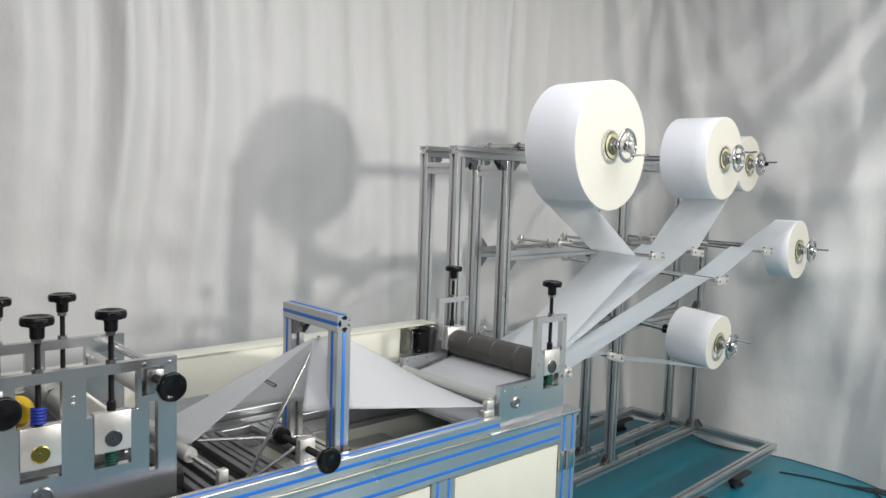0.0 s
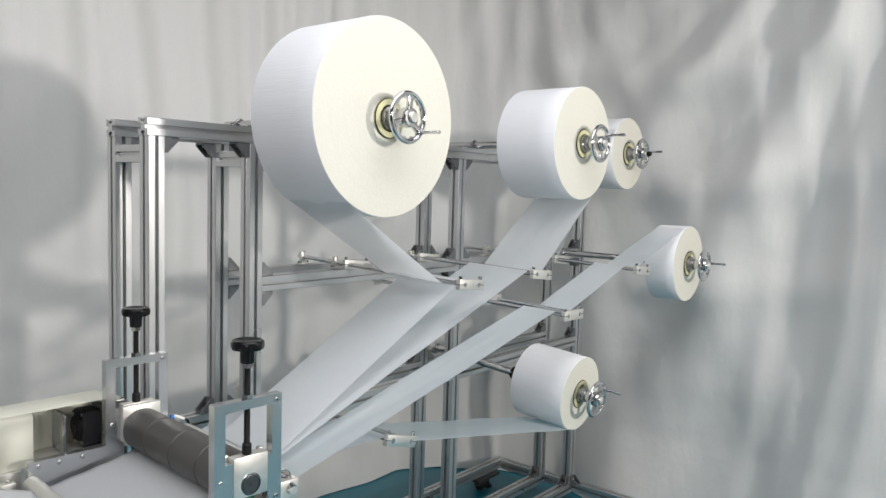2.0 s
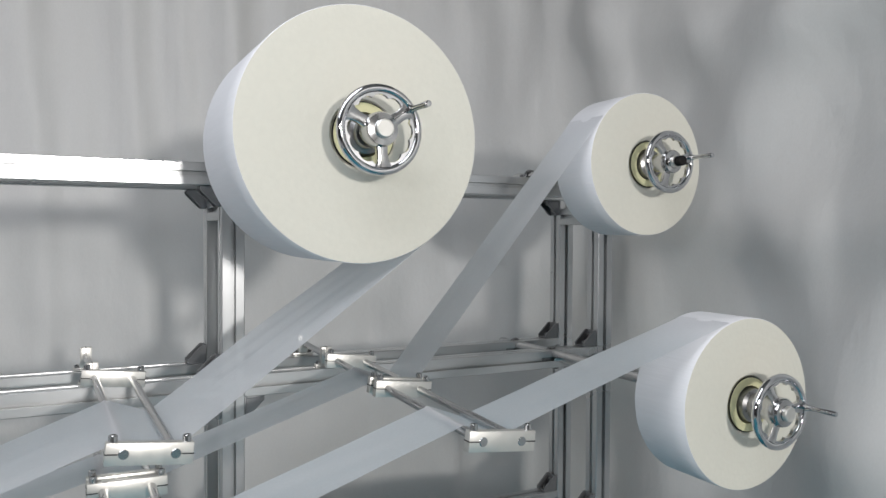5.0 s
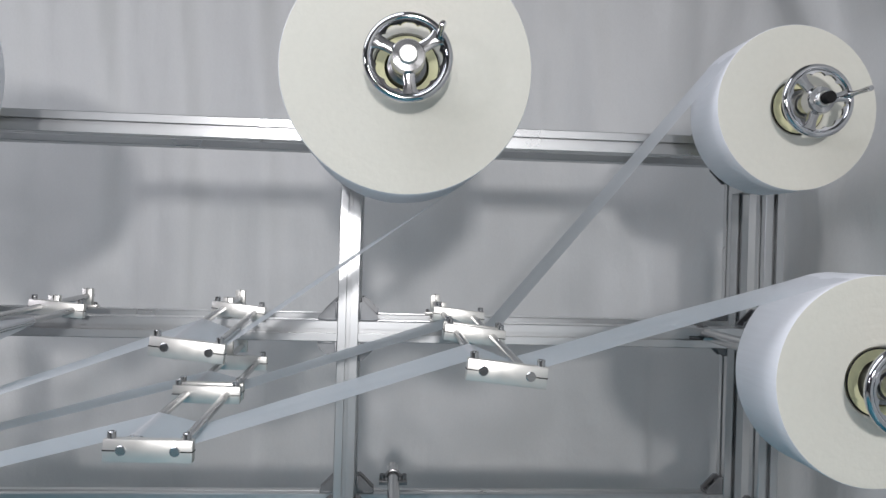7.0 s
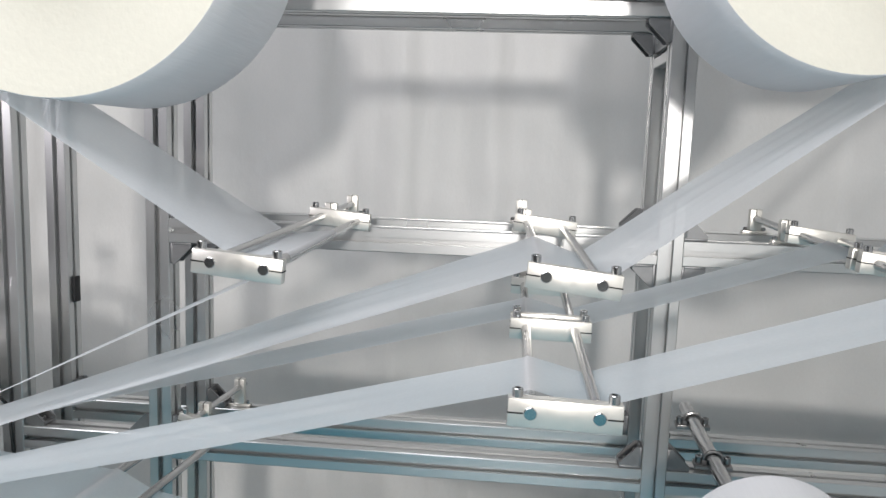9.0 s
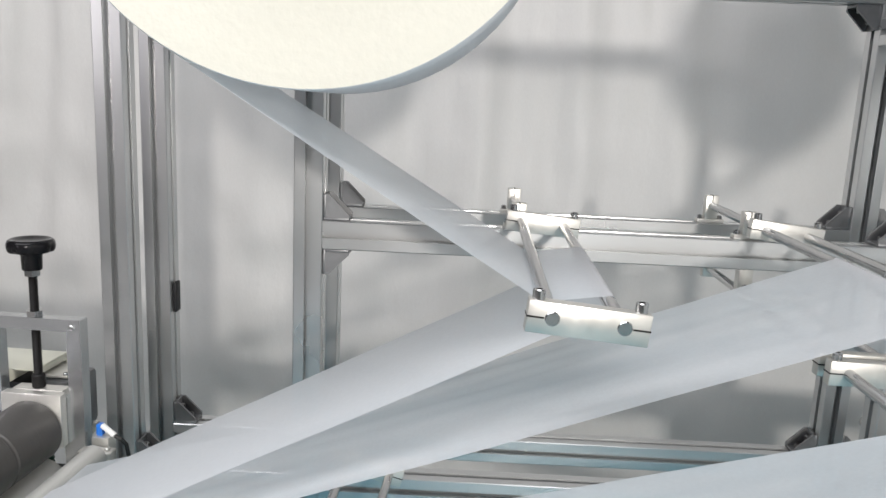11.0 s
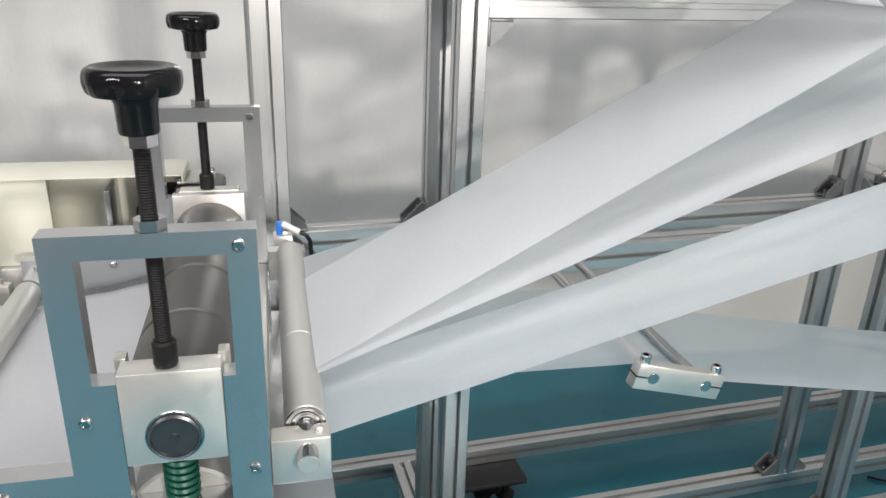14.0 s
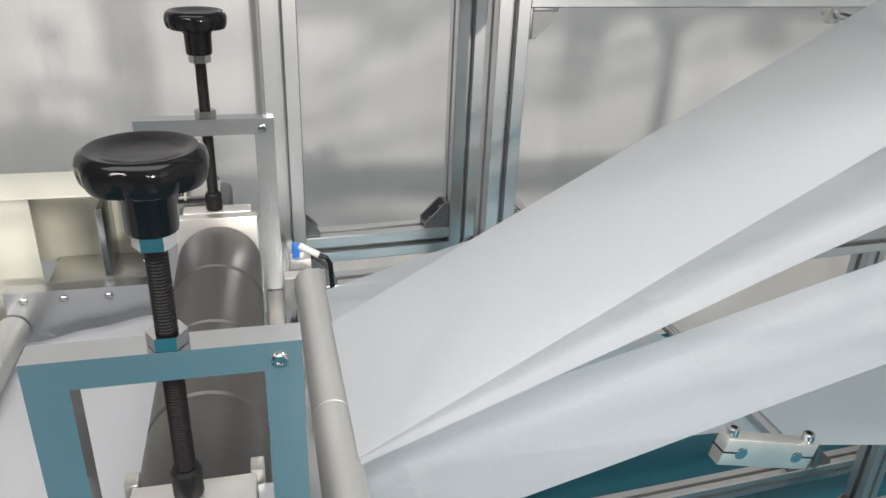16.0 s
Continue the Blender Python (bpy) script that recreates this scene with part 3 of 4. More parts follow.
for i, (x, y, z, r, w, ang, tilt) in enumerate(ROLLS):
    fabric_roll(x, y, z, r, w, tilt)
    roll_shaft(x, y, z, r, w, ang, YB + 0.06, i == 4, tilt, 0.015 if i == 2 else 0.0)

# ---- rod guides ----


def clamp_block(t, x0, x1, y, z0, z1, thick=0.013, high=0.026):
    """Split clamp block that holds rods at x0 and x1, with a cap screw at each end."""
    bm = bmesh.new()
    ext = 0.020
    slope = (z1 - z0) / (x1 - x0)
    m = Matrix.Translation(((x0 + x1) / 2, y, (z0 + z1) / 2)) @ Matrix.Rotation(-math.atan(slope), 4, "Y")
    half = (x1 - x0) / 2 + ext
    box(bm, -half, half, -thick / 2, thick / 2, -high / 2, high / 2, 0.001, m)
    blk = part("clamp_block", bm, BLOCK, t)
    # no slit is cut: a thin black bar gives its shade
    for s in (-1, 1):
        bm = bmesh.new()
        box(bm, s * half - 0.0135 if s > 0 else -half - 0.0003, half + 0.0003 if s > 0 else -half + 0.0135, -thick / 2 - 0.0004, thick / 2 + 0.0004, -0.0007, 0.0007, 0, m)
        part("clamp_slit_shade", bm, IRON, t)
    screws("cap_screw", STEEL, t, [(m @ Vector((s * (half - 0.008), 0, high / 2 - 0.0005)), (0, 0, 1)) for s in (-1, 1)], 0.005, 0.0085)
    return blk


def rod(t, p0, p1, r=0.006):
    bm = bmesh.new()
    tube(bm, p0, p1, r, 20, 0.0008)
    return part("guide_rod", bm, STEEL, t)


def shaft_support(t, x, y, zb, zr):
    """Upright shaft support: a foot with two screws and a slit head."""
    bm = bmesh.new()
    box(bm, x - 0.021, x + 0.021, y - 0.007, y + 0.007, zb, zb + 0.006, 0.0008)
    box(bm, x - 0.010, x + 0.010, y - 0.0068, y + 0.0068, zb + 0.006, zr + 0.016, 0.0012)
    part("shaft_support", bm, BLOCK, t)
    screws("cap_screw", STEEL, t, [((x + s * 0.0155, y, zb + 0.0055), (0, 0, 1)) for s in (-1, 1)], 0.004, 0.006)
    # black bar through the uncut head, in place of the slit's shade
    bm = bmesh.new()
    box(bm, x - 0.0007, x + 0.0007, y - 0.0072, y + 0.0072, zr + 0.005, zr + 0.0163)
    part("support_slit_shade", bm, IRON, t)


def rod_guide(xa, xb, yfront, yback, z0, z1, xs, zs, mids=(), under=False):
    t = thing("rod_guide", (xs, YF, zs), "pair of steel guide rods in silver clamp blocks on the stand", "web guide", "web guides")
    dx = (xs - xa) / (YB + 0.02 - yfront)
    zr = zs

    def at(y, x, zz):
        f = (y - yfront) / (YB + 0.02 - yfront)
        return (x + (xs - xa) * f, y, zz + (zr - z0) * f)

    clamp_block(t, xa, xb, yfront + 0.006, z0, z1)
    ym = yback
    a, b = at(ym, xa, z0), at(ym, xb, z1)
    clamp_block(t, a[0], b[0], ym, a[2], b[2])
    for y in mids:
        a, b = at(y, xa, z0), at(y, xb, z1)
        clamp_block(t, a[0], b[0], y, a[2], b[2])
    rod(t, at(yfront - 0.0015, xa, z0), at(YB + 0.02, xa, z0))
    rod(t, at(yfront - 0.0015, xb, z1), at(ym + 0.05, xb, z1))
    return t, at


LEFT = {}
for key, (ca, cb, yb, z0, z1, cs, zs, mids) in {
    "one": ((2.390, 1.394), (2.446, 1.401), 1.785, 1.150, 1.145, (2.373, 1.965), 1.168, ()),
    "two": ((2.732, 1.424), (2.788, 1.430), 1.790, 1.150, 1.144, (2.683, 1.952), 1.172, ()),
    "three": ((3.136, 1.325), (3.192, 1.326), 1.780, 1.146, 1.140, (3.092, 1.962), 1.172, (1.550, 1.575)),
}.items():
    xa, yf = square(*ca)
    xb = square(*cb)[0]
    xs = square(*cs)[0]
    t, at = rod_guide(xa, xb, yf, yb, z0, z1, xs, zs, mids)
    LEFT[key] = (xa, xb, yf, at, z0, z1)
    for y in (YF, YB):
        p = at(y, xa, z0)
        shaft_support(t, p[0], y, MIDZ + 0.0202, p[2])
    turned(t)
xa4, yf4 = square(2.725, 1.310)
t4, at4 = rod_guide(xa4, xa4 + 0.060, yf4, 1.800, 1.048, 1.047, square(2.69, 1.96)[0], 1.072, (1.545, 1.570))
LEFT["four"] = (xa4, xa4 + 0.060, yf4, at4, 1.048, 1.047)
for y in (YF, YB):
    p = at4(y, xa4, 1.048)
    bm = bmesh.new()
    box(bm, p[0] - 0.010, p[0] + 0.010, y - 0.007, y + 0.007, p[2] - 0.014, MIDZ - 0.0204, 0.001)
    part("shaft_support", bm, BLOCK, t4)
turned(t4)
xa5, yf5 = square(2.155, 1.389)
t5, at5 = rod_guide(xa5, xa5 + 0.059, yf5, 1.785, 0.815, 0.799, square(2.16, 1.96)[0], 0.805, ())
LEFT["five"] = (xa5, xa5 + 0.059, yf5, at5, 0.815, 0.799)
for y in (YF, YB):
    p = at5(y, xa5, 0.815)
    shaft_support(t5, p[0], y, LOWZ + 0.0202, p[2])
turned(t5)

# ---- fabric webs ----


def web(label, stations, wave=0.0, seed=0.0, n=14):
    """A strip of fabric through stations (x, z, y0, y1) and, where the far edge lies apart, its x and z."""
    pts = []
    full = [(*s, *(s[0], s[1])[len(s) - 4:]) for s in stations]
    for a, b in zip(full, full[1:]):
        length = math.hypot(b[0] - a[0], b[1] - a[1])
        k = max(2, int(length / 0.03))
        for j in range(k):
            f = j / k
            pts.append([a[q] + (b[q] - a[q]) * f for q in range(6)] + [math.sin(math.pi * f) * min(1, length * 2)])
    pts.append([*full[-1], 0.0])
    verts, faces = [], []
    for x, z, y0, y1, xb, zb, amp in pts:
        for j in range(n + 1):
            f = j / n
            y = y0 + (y1 - y0) * f
            d = wave * amp * (noise.noise(Vector((x * 1.6 + seed, y * 26 + x * 5, seed))) + 0.5 * noise.noise(Vector((x * 3 + seed, y * 60, seed + 5))))
            verts.append((x + (xb - x) * f, y, z + (zb - z) * f + d))
    rows = len(pts)
    for i in range(rows - 1):
        for j in range(n):
            a = i * (n + 1) + j
            faces.append((a, a + 1, a + n + 2, a + n + 1))
    me = bpy.data.meshes.new("fabric_web")
    me.from_pydata(verts, [], faces)
    me.materials.append(FABRIC)
    me.shade_smooth()
    ob = tagged(new("fabric_web", me), label, "fabric web", "webs running to the press")
    return turned(ob)


def tangent(px, pz, cx, cz, r, side):
    """Where the line from (px, pz) touches the circle."""
    dx, dz = px - cx, pz - cz
    d = math.hypot(dx, dz)
    a = math.atan2(dz, dx) + side * math.acos(r / d)
    return cx + r * math.cos(a), cz + r * math.sin(a)


RR = 0.0066
INX, INZ = 1.832, 0.829
# inlet roller top
TOPIN = INZ + 0.0172


def yspan(i, inset=0.003):
    x, y, z, r, w, a, tilt = ROLLS[i]
    return y + GAP + inset, y + GAP + w - inset


def inlet(dx, z, y0, y1):
    """The last station, on the press's inlet roller, from places in the room."""
    xa, ya = square(INX + dx, y0)
    xb, yb = square(INX + dx, y1)
    return (xa, z, ya, yb, xb)


def beside(key, outer, a0, a1, dx, dz):
    """A station at an offset from one rod of a pair, true to the rod at both edges of the web."""
    xa, xb, yf, at, za, zb = LEFT[key]
    x, z = (xb, zb) if outer else (xa, za)
    p, q = at(a0, x, z), at(a1, x, z)
    return (p[0] + dx, p[2] + dz, a0, a1, q[0] + dx, q[2] + dz)


def over(key, a0, a1):
    """Stations under the outer rod and over the inner rod of a pair."""
    return [beside(key, 1, a0, a1, 0.003, -RR + 0.0004), beside(key, 1, a0, a1, -0.003, -RR), beside(key, 0, a0, a1, 0.004, RR - 0.0008), beside(key, 0, a0, a1, -0.001, RR + 0.0002), beside(key, 0, a0, a1, -0.0045, RR - 0.002)]


x1, _, z1, r1, w1, _, _ = ROLLS[0]
a0, a1 = yspan(0)
first = beside("one", 0, a0, a1, -0.004, -RR + 0.001)
px, pz = tangent(first[0], first[1], x1, z1, r1, -1)
web("white fabric web hanging from the largest roll round the rods", [(px, pz, a0, a1), first, beside("one", 0, a0, a1, 0.002, -RR), beside("one", 1, a0, a1, -0.003, RR - 0.001), beside("one", 1, a0, a1, 0.002, RR), beside("one", 1, a0, a1, 0.0058, 0.003), beside("one", 1, a0, a1, 0.006, -0.002), beside("one", 1, a0, a1, 0.002, -RR), inlet(0.012, TOPIN - 0.0015, 1.408, 1.603)], 0.0018, 1.0)
x2, _, z2, r2, w2, _, _ = ROLLS[1]
b0, b1 = yspan(1)
st = over("two", b0 - 0.012, b1 - 0.012)
px, pz = tangent(st[0][0], st[0][1], x2, z2, r2, 1)
web("wide white fabric web running from the second roll to the press", [(px, pz, b0, b1), *st, inlet(0.013, TOPIN - 0.003, 1.402, 1.598)], 0.0042, 2.0, 28)
x3, _, z3, r3, w3, _, _ = ROLLS[2]
c0, c1 = yspan(2)
st = over("three", c0, c1)
px, pz = tangent(st[0][0], st[0][1], x3, z3, r3, -1)
web("narrow fabric web running from the far top roll over the rods", [(px, pz, c0, c1), *st, *over("four", c0, c1), inlet(0.014, TOPIN - 0.006, 1.573, 1.677)], 0.003, 3.0)
x4, _, z4, r4, w4, _, _ = ROLLS[3]
d0, d1 = yspan(3)
st = over("three", d0, d1)
px, pz = tangent(st[0][0], st[0][1], x4, z4, r4, -1)
web("narrow white fabric web from the side roll over two rod pairs", [(px, pz, d0, d1), *st, *over("four", d0, d1), inlet(0.0166, INZ - 0.005, 1.340, 1.446)], 0.003, 4.0)
x5, _, z5, r5, w5, _, _ = ROLLS[4]
e0, e1 = yspan(4)
st = over("five", e0, e1)
px, pz = tangent(st[0][0], st[0][1], x5, z5, r5, 1)
web("pale fabric web from the lowest roll under the rods", [(px, pz, e0, e1), *st, inlet(0.013, INZ - 0.018, 1.43, 1.64)], 0.003, 5.0)

# ---- press ----
press = thing("nip_press", (1.70, 1.54, 0.706), "aluminium nip press with dark rollers between milled plates", "press")
TZ = 0.706


def knob_bm(x, y, z, r=0.030, axis=(0, 0, 1)):
    """A lobed clamping knob: stem, scalloped grip and a dished top."""
    bm = bmesh.new()
    p = Vector((x, y, z))
    q = p + Vector(axis)
    prof = [(0, 0), (r * 0.41, 0), (r * 0.43, 0.0015), (r * 0.45, 0.019), (r * 0.52, 0.0225), (r * 0.72, 0.0235), (r * 0.88, 0.0245)]
    prof += [(r * (0.90 + 0.12 * math.cos(a)), 0.0325 + 0.008 * math.sin(a)) for a in (-1.2, -0.8, -0.4, 0.0, 0.4, 0.8, 1.2)]
    prof += [(r * 0.86, 0.0412), (r * 0.76, 0.0408), (r * 0.62, 0.0392), (r * 0.4, 0.038), (0, 0.0375)]
    lathe(bm, prof, p, q, 70)
    d, s, u = axes(p, q)
    for v in bm.verts:
        o = v.co - p
        hgt = o.dot(d)
        a, b = o.dot(s), o.dot(u)
        rad = math.hypot(a, b)
        if hgt > 0.0225 and rad > r * 0.5:
            g = min(1.0, (rad / r - 0.5) / 0.4) * max(0.0, min(1.0, (0.0415 - hgt) / 0.012))
            k = 1 + (0.075 * abs(math.cos(3.5 * math.atan2(b, a))) ** 0.6 - 0.075) * g
            v.co = p + d * hgt + (s * a + u * b) * k
    return bm


def hexnut(bm, p, axis, r, h):
    d, s, u = axes(Vector(p), Vector(p) + Vector(axis))
    p = Vector(p)
    return sweep(bm, p, p + d * h, [(r * math.cos(i * math.pi / 3), r * math.sin(i * math.pi / 3)) for i in range(6)])


def screw_knob(parent, x, y, ztop, zplate, zend, r=0.029):
    """A lobed knob on a threaded rod with lock nuts, through the plate's top, down to the bearing block."""
    kz = ztop - 0.0415
    part("knob", knob_bm(x, y, kz, r), PLASTIC, parent, "glossy black lobed knob")
    bm = bmesh.new()
    thread(bm, (x, y, zend + 0.02), (x, y, kz), 0.0058)
    part("threaded_rod", bm, IRON, parent, "black threaded rod")
    bm = bmesh.new()
    lathe(bm, [(0, 0), (0.0075, 0), (0.0085, 0.002), (0.0085, 0.018), (0.007, 0.020), (0, 0.020)], (x, y, zend), (x, y, zend + 1), 20)
    part("rod_foot", bm, IRON, parent)
    for z in (kz - 0.008, zplate + 0.0005):
        bm = bmesh.new()
        hexnut(bm, (x, y, z), (0, 0, 1), 0.0105, 0.0075)
        part("hex_nut", bm, STEEL, parent)


PYF, PYB = 1.3275, 1.7565
PX = 1.739
for y, side in ((PYF, -1), (PYB, 1)):
    bm = bmesh.new()
    plate(bm, [(1.518, 1.804, TZ + 0.004, 0.826), (1.668, 1.804, 0.826, 1.006)], y - 0.009, y + 0.009, [(1.689, 1.784, 0.897, 0.989), (1.704, 1.775, 0.790, 0.897)])
    part("side_plate", bm, PLATE, press, "milled aluminium side plate")
    bm = bmesh.new()
    if side < 0:
        box(bm, 1.7045, 1.7745, y - 0.011, y + 0.011, 0.830, 0.905, 0.0015)
    else:
        # the far block is stepped: a wide cheek inside the frame and a tongue between its legs
        box(bm, 1.6975, 1.7805, y - 0.0235, y - 0.0095, 0.830, 0.905, 0.0015)
        box(bm, 1.7045, 1.7745, y - 0.0094, y + 0.011, 0.830, 0.906, 0.0015)
    part("bearing_block", bm, BLOCK, press, "satin silver bearing block")
    if side < 0:
        for gx in (1.700, 1.771):
            bm = bmesh.new()
            box(bm, gx, gx + 0.008, y + 0.0115, y + 0.0235, 0.832, 0.906, 0.001)
            part("gib", bm, BLOCK, press)
    bm = bmesh.new()
    lathe(bm, [(0, 0), (0.0175, 0), (0.0185, 0.001), (0.0185, 0.003), (0.0165, 0.004), (0.0165, 0.002), (0.003, 0.002), (0.0025, 0.0035), (0, 0.0035)], (PX, y + side * 0.0105, 0.853), (PX, y + side * 5, 0.853), 32)
    part("shaft_end", bm, DARKSTEEL, press, "dark turned shaft end")
    bm = bmesh.new()
    ring(bm, (PX, y + side * 0.0112, 0.853), (0, 1, 0), 0.0196, 0.0009, 40, 6)
    part("bore_edge", bm, STEEL, press)
    bm = bmesh.new()
    coil(bm, (PX, y, 0.7925), (PX, y, 0.829), 0.0105, 0.0026, 6)
    part("spring", bm, GREEN, press, "green die spring")
    screws("cap_screw", STEEL, press, [((bx, y + side * 0.0085, bz), (0, side, 0)) for bx, bz in ((1.792, 0.995), (1.793, 0.816), (1.681, 0.868), (1.536, 0.812), (1.575, 0.812), (1.620, 0.812))], 0.0045, 0.003)
    if side > 0:
        # screws and bore on the inner face that looks over the web
        screws("cap_screw", STEEL, press, [((bx, y - 0.0085, bz), (0, -1, 0)) for bx, bz in ((1.792, 0.995), (1.681, 0.868), (1.536, 0.815), (1.575, 0.815), (1.620, 0.815))], 0.0045, 0.003)
    bm = bmesh.new()
    lathe(bm, [(0, 0), (0.018, 0), (0.018, 0.004), (0.012, 0.006), (0.010, 0.003), (0, 0.003)], (1.584, y + side * 0.0088, 0.772), (1.584, y + side * 5, 0.772), 28)
    part("lower_shaft_end", bm, BOLT, press)
    screw_knob(press, 1.737, y, 1.111, 1.006, 0.905)
bm = bmesh.new()
lathe(bm, [(0, 0), (0.041, 0), (0.043, 0.002), (0.043, 0.090), (0.0415, 0.092), (0.0415, 0.096), (0.043, 0.098), (0.043, 0.19), (0.0415, 0.192), (0.0415, 0.196), (0.043, 0.198), (0.043, 0.293), (0.0415, 0.295), (0.0415, 0.299), (0.043, 0.301), (0.043, 0.389), (0.041, 0.391), (0, 0.391)], (PX, PYF + 0.0135, 0.853), (PX, 9, 0.853), 64)
part("upper_roller", bm, RUBBER, press, "dark grey grooved nip roller")
bm = bmesh.new()
tube(bm, (PX, PYF + 0.0095, 0.7655), (PX, PYB - 0.0095, 0.7655), 0.0435, 48, 0.002)
part("lower_roller", bm, GREYROLL, press)
bm = bmesh.new()
lathe(bm, [(0, 0), (0.0155, 0), (0.0168, 0.0015), (0.0168, 0.128), (0.0160, 0.1285), (0.0160, 0.1295), (0.0168, 0.130), (0.0168, 0.369), (0.0155, 0.3705), (0, 0.3705)], (INX, 1.350, INZ), (INX, 9, INZ), 36)
part("inlet_roller", bm, GREYROLL, press, "dull grey inlet guide roller")
bm = bmesh.new()
tube(bm, (INX, 1.318, INZ - 0.012), (INX, 1.352, INZ), 0.008)
part("inlet_axle", bm, STEEL, press)
bm = bmesh.new()
lathe(bm, [(0.0085, 0.0), (0.0095, -0.0015), (0.0118, -0.0015), (0.0125, 0.0004), (0.0132, 0.0004), (0.0140, -0.0022), (0.0158, -0.0022), (0.0162, 0.0)], (INX, 1.3500, INZ), (INX, 9, INZ), 36)
part("ball_bearing", bm, STEEL, press, "bright ball bearing in the roller's end")
for y0, y1 in ((1.326, 1.346), (1.724, 1.744)):
    bm = bmesh.new()
    box(bm, 1.8045, 1.850, y0, y1, 0.792, 0.832, 0.0015)
    cap_bolt(bm, (1.842, (y0 + y1) / 2, 0.832), (0, 0, 1), 0.004, 0.004)
    tube(bm, (INX, y0 - 0.010, INZ - 0.014), (INX, y0, INZ - 0.014), 0.0085, 20, 0.001)
    part("inlet_bracket", bm, BLOCK, press)
bm = bmesh.new()
tube(bm, (1.522, 1.338, 0.785), (1.522, 1.746, 0.785), 0.0155, 32, 0.001)
part("outlet_roller", bm, GREYROLL, press)
for y0, y1 in ((1.318, 1.340), (1.752, 1.772)):
    bm = bmesh.new()
    box(bm, 1.458, 1.498, y0, y1, TZ + 0.0436, 0.766, 0.0015)
    box(bm, 1.470, 1.498, y0 + 0.002, y1 - 0.002, 0.7665, 0.792, 0.0015)
    cap_bolt(bm, (1.486, (y0 + y1) / 2, 0.792), (0, 0, 1), 0.0045, 0.006)
    part("outlet_bracket", bm, BLOCK, press)
bm = bmesh.new()
box(bm, 1.785, 1.803, 1.338, 1.746, 0.795, 0.808, 0.002)
part("web_guard", bm, BLOCK, press)

# ---- machine table ----
TABX0, TABX1, TABY0, TABY1 = -1.2, 1.846, 1.296, 1.81
table = thing("machine_table", (0.6, 1.6, 0), "machine table of slotted profiles with blue strips and cream panels", "machine table")
DEEP = slot_outline(0.04, 0.08)


def strip(p0, p1, w=0.0082):
    bm = bmesh.new()
    box(bm, p0[0], p1[0], p0[1], p1[1], p0[2], p1[2], 0.0008)
    part("blue_strip", bm, BLUE, table, "blue plastic slot strip")


DOUBLE = slot_outline(0.08, 0.04)
LIP = 0.7005
# deep frame rails under the steel top, and single rails lying on it
for y in (TABY0 + 0.02, TABY1 - 0.02):
    bm = bmesh.new()
    profile(bm, (TABX0, y, LIP - 0.0405), (TABX1 - 0.0805, y, LIP - 0.0405), DEEP)
    part("frame_rail", bm, ALU, table)
    bm = bmesh.new()
    profile(bm, (TABX0, y, TZ + 0.023), (1.500, y, TZ + 0.023))
    part("upper_rail", bm, ALU, table)
for x in (TABX1 - 0.04, 1.292, 0.60):
    bm = bmesh.new()
    profile(bm, (x, TABY0 + 0.02, 0.05), (x, TABY0 + 0.02, LIP - (0.0005 if x > 1.5 else 0.081)), DOUBLE)
    part("table_leg", bm, ALU, table)
bm = bmesh.new()
profile(bm, (TABX1 - 0.04, TABY1 - 0.02, 0.05), (TABX1 - 0.04, TABY1 - 0.02, LIP - 0.0005), DOUBLE)
part("table_leg", bm, ALU, table)
bm = bmesh.new()
profile(bm, (TABX1 - 0.02, TABY0 + 0.0405, LIP - 0.0405), (TABX1 - 0.02, TABY1 - 0.0405, LIP - 0.0405), DEEP)
part("end_rail", bm, ALU, table)
for z in (LIP - 0.0205, LIP - 0.0605):
    strip((TABX0, TABY0 - 0.0012, z - 0.0045), (TABX1 - 0.081, TABY0 + 0.003, z + 0.0045))
strip((TABX0, TABY0 - 0.0012, TZ + 0.0185), (1.499, TABY0 + 0.003, TZ + 0.0275))
strip((TABX0, TABY0 + 0.0155, TZ + 0.0400), (1.440, TABY0 + 0.0245, TZ + 0.0442))
for x in (TABX1 - 0.04, 1.292, 0.60):
    for dx in (-0.02, 0.02):
        strip((x + dx - 0.0045, TABY0 - 0.0012, 0.06), (x + dx + 0.0045, TABY0 + 0.003, LIP - (0.004 if x > 1.5 else 0.083)))
strip((TABX1 - 0.0030, TABY0 + 0.0155, 0.06), (TABX1 + 0.0012, TABY0 + 0.0245, LIP - 0.012))
bm = bmesh.new()
box(bm, TABX0, 1.4595, TABY0 - 0.006, TABY0 + 0.042, LIP, TZ + 0.0025, 0.0012)
part("front_lip", bm, STAINLESS, table, "folded stainless top edge")
for a, b in ((0.641, 1.251), (1.333, 1.765)):
    bm = bmesh.new()
    box(bm, a + 0.003, b - 0.003, TABY0 + 0.002, TABY0 + 0.016, 0.10, LIP - 0.086, 0.002)
    part("cabinet_door", bm, CREAM, table, "cream painted cabinet door")
for z in (0.56, 0.2):
    bm = bmesh.new()
    box(bm, 1.765, 1.795, TABY0 - 0.004, TABY0 + 0.004, z - 0.03, z + 0.03, 0.001)
    box(bm, 1.806, 1.834, TABY0 - 0.005, TABY0 - 0.0013, z - 0.03, z + 0.03, 0.001)
    tube(bm, (1.800, TABY0 - 0.006, z - 0.03), (1.800, TABY0 - 0.006, z + 0.03), 0.0055)
    part("hinge", bm, STEEL, table, "steel hinge")
bm = bmesh.new()
box(bm, 1.46, 1.858, TABY0 - 0.006, TABY1, LIP, TZ + 0.0035, 0.0012)
part("end_plate", bm, PLATE, table, "stainless cover plate")
bm = bmesh.new()
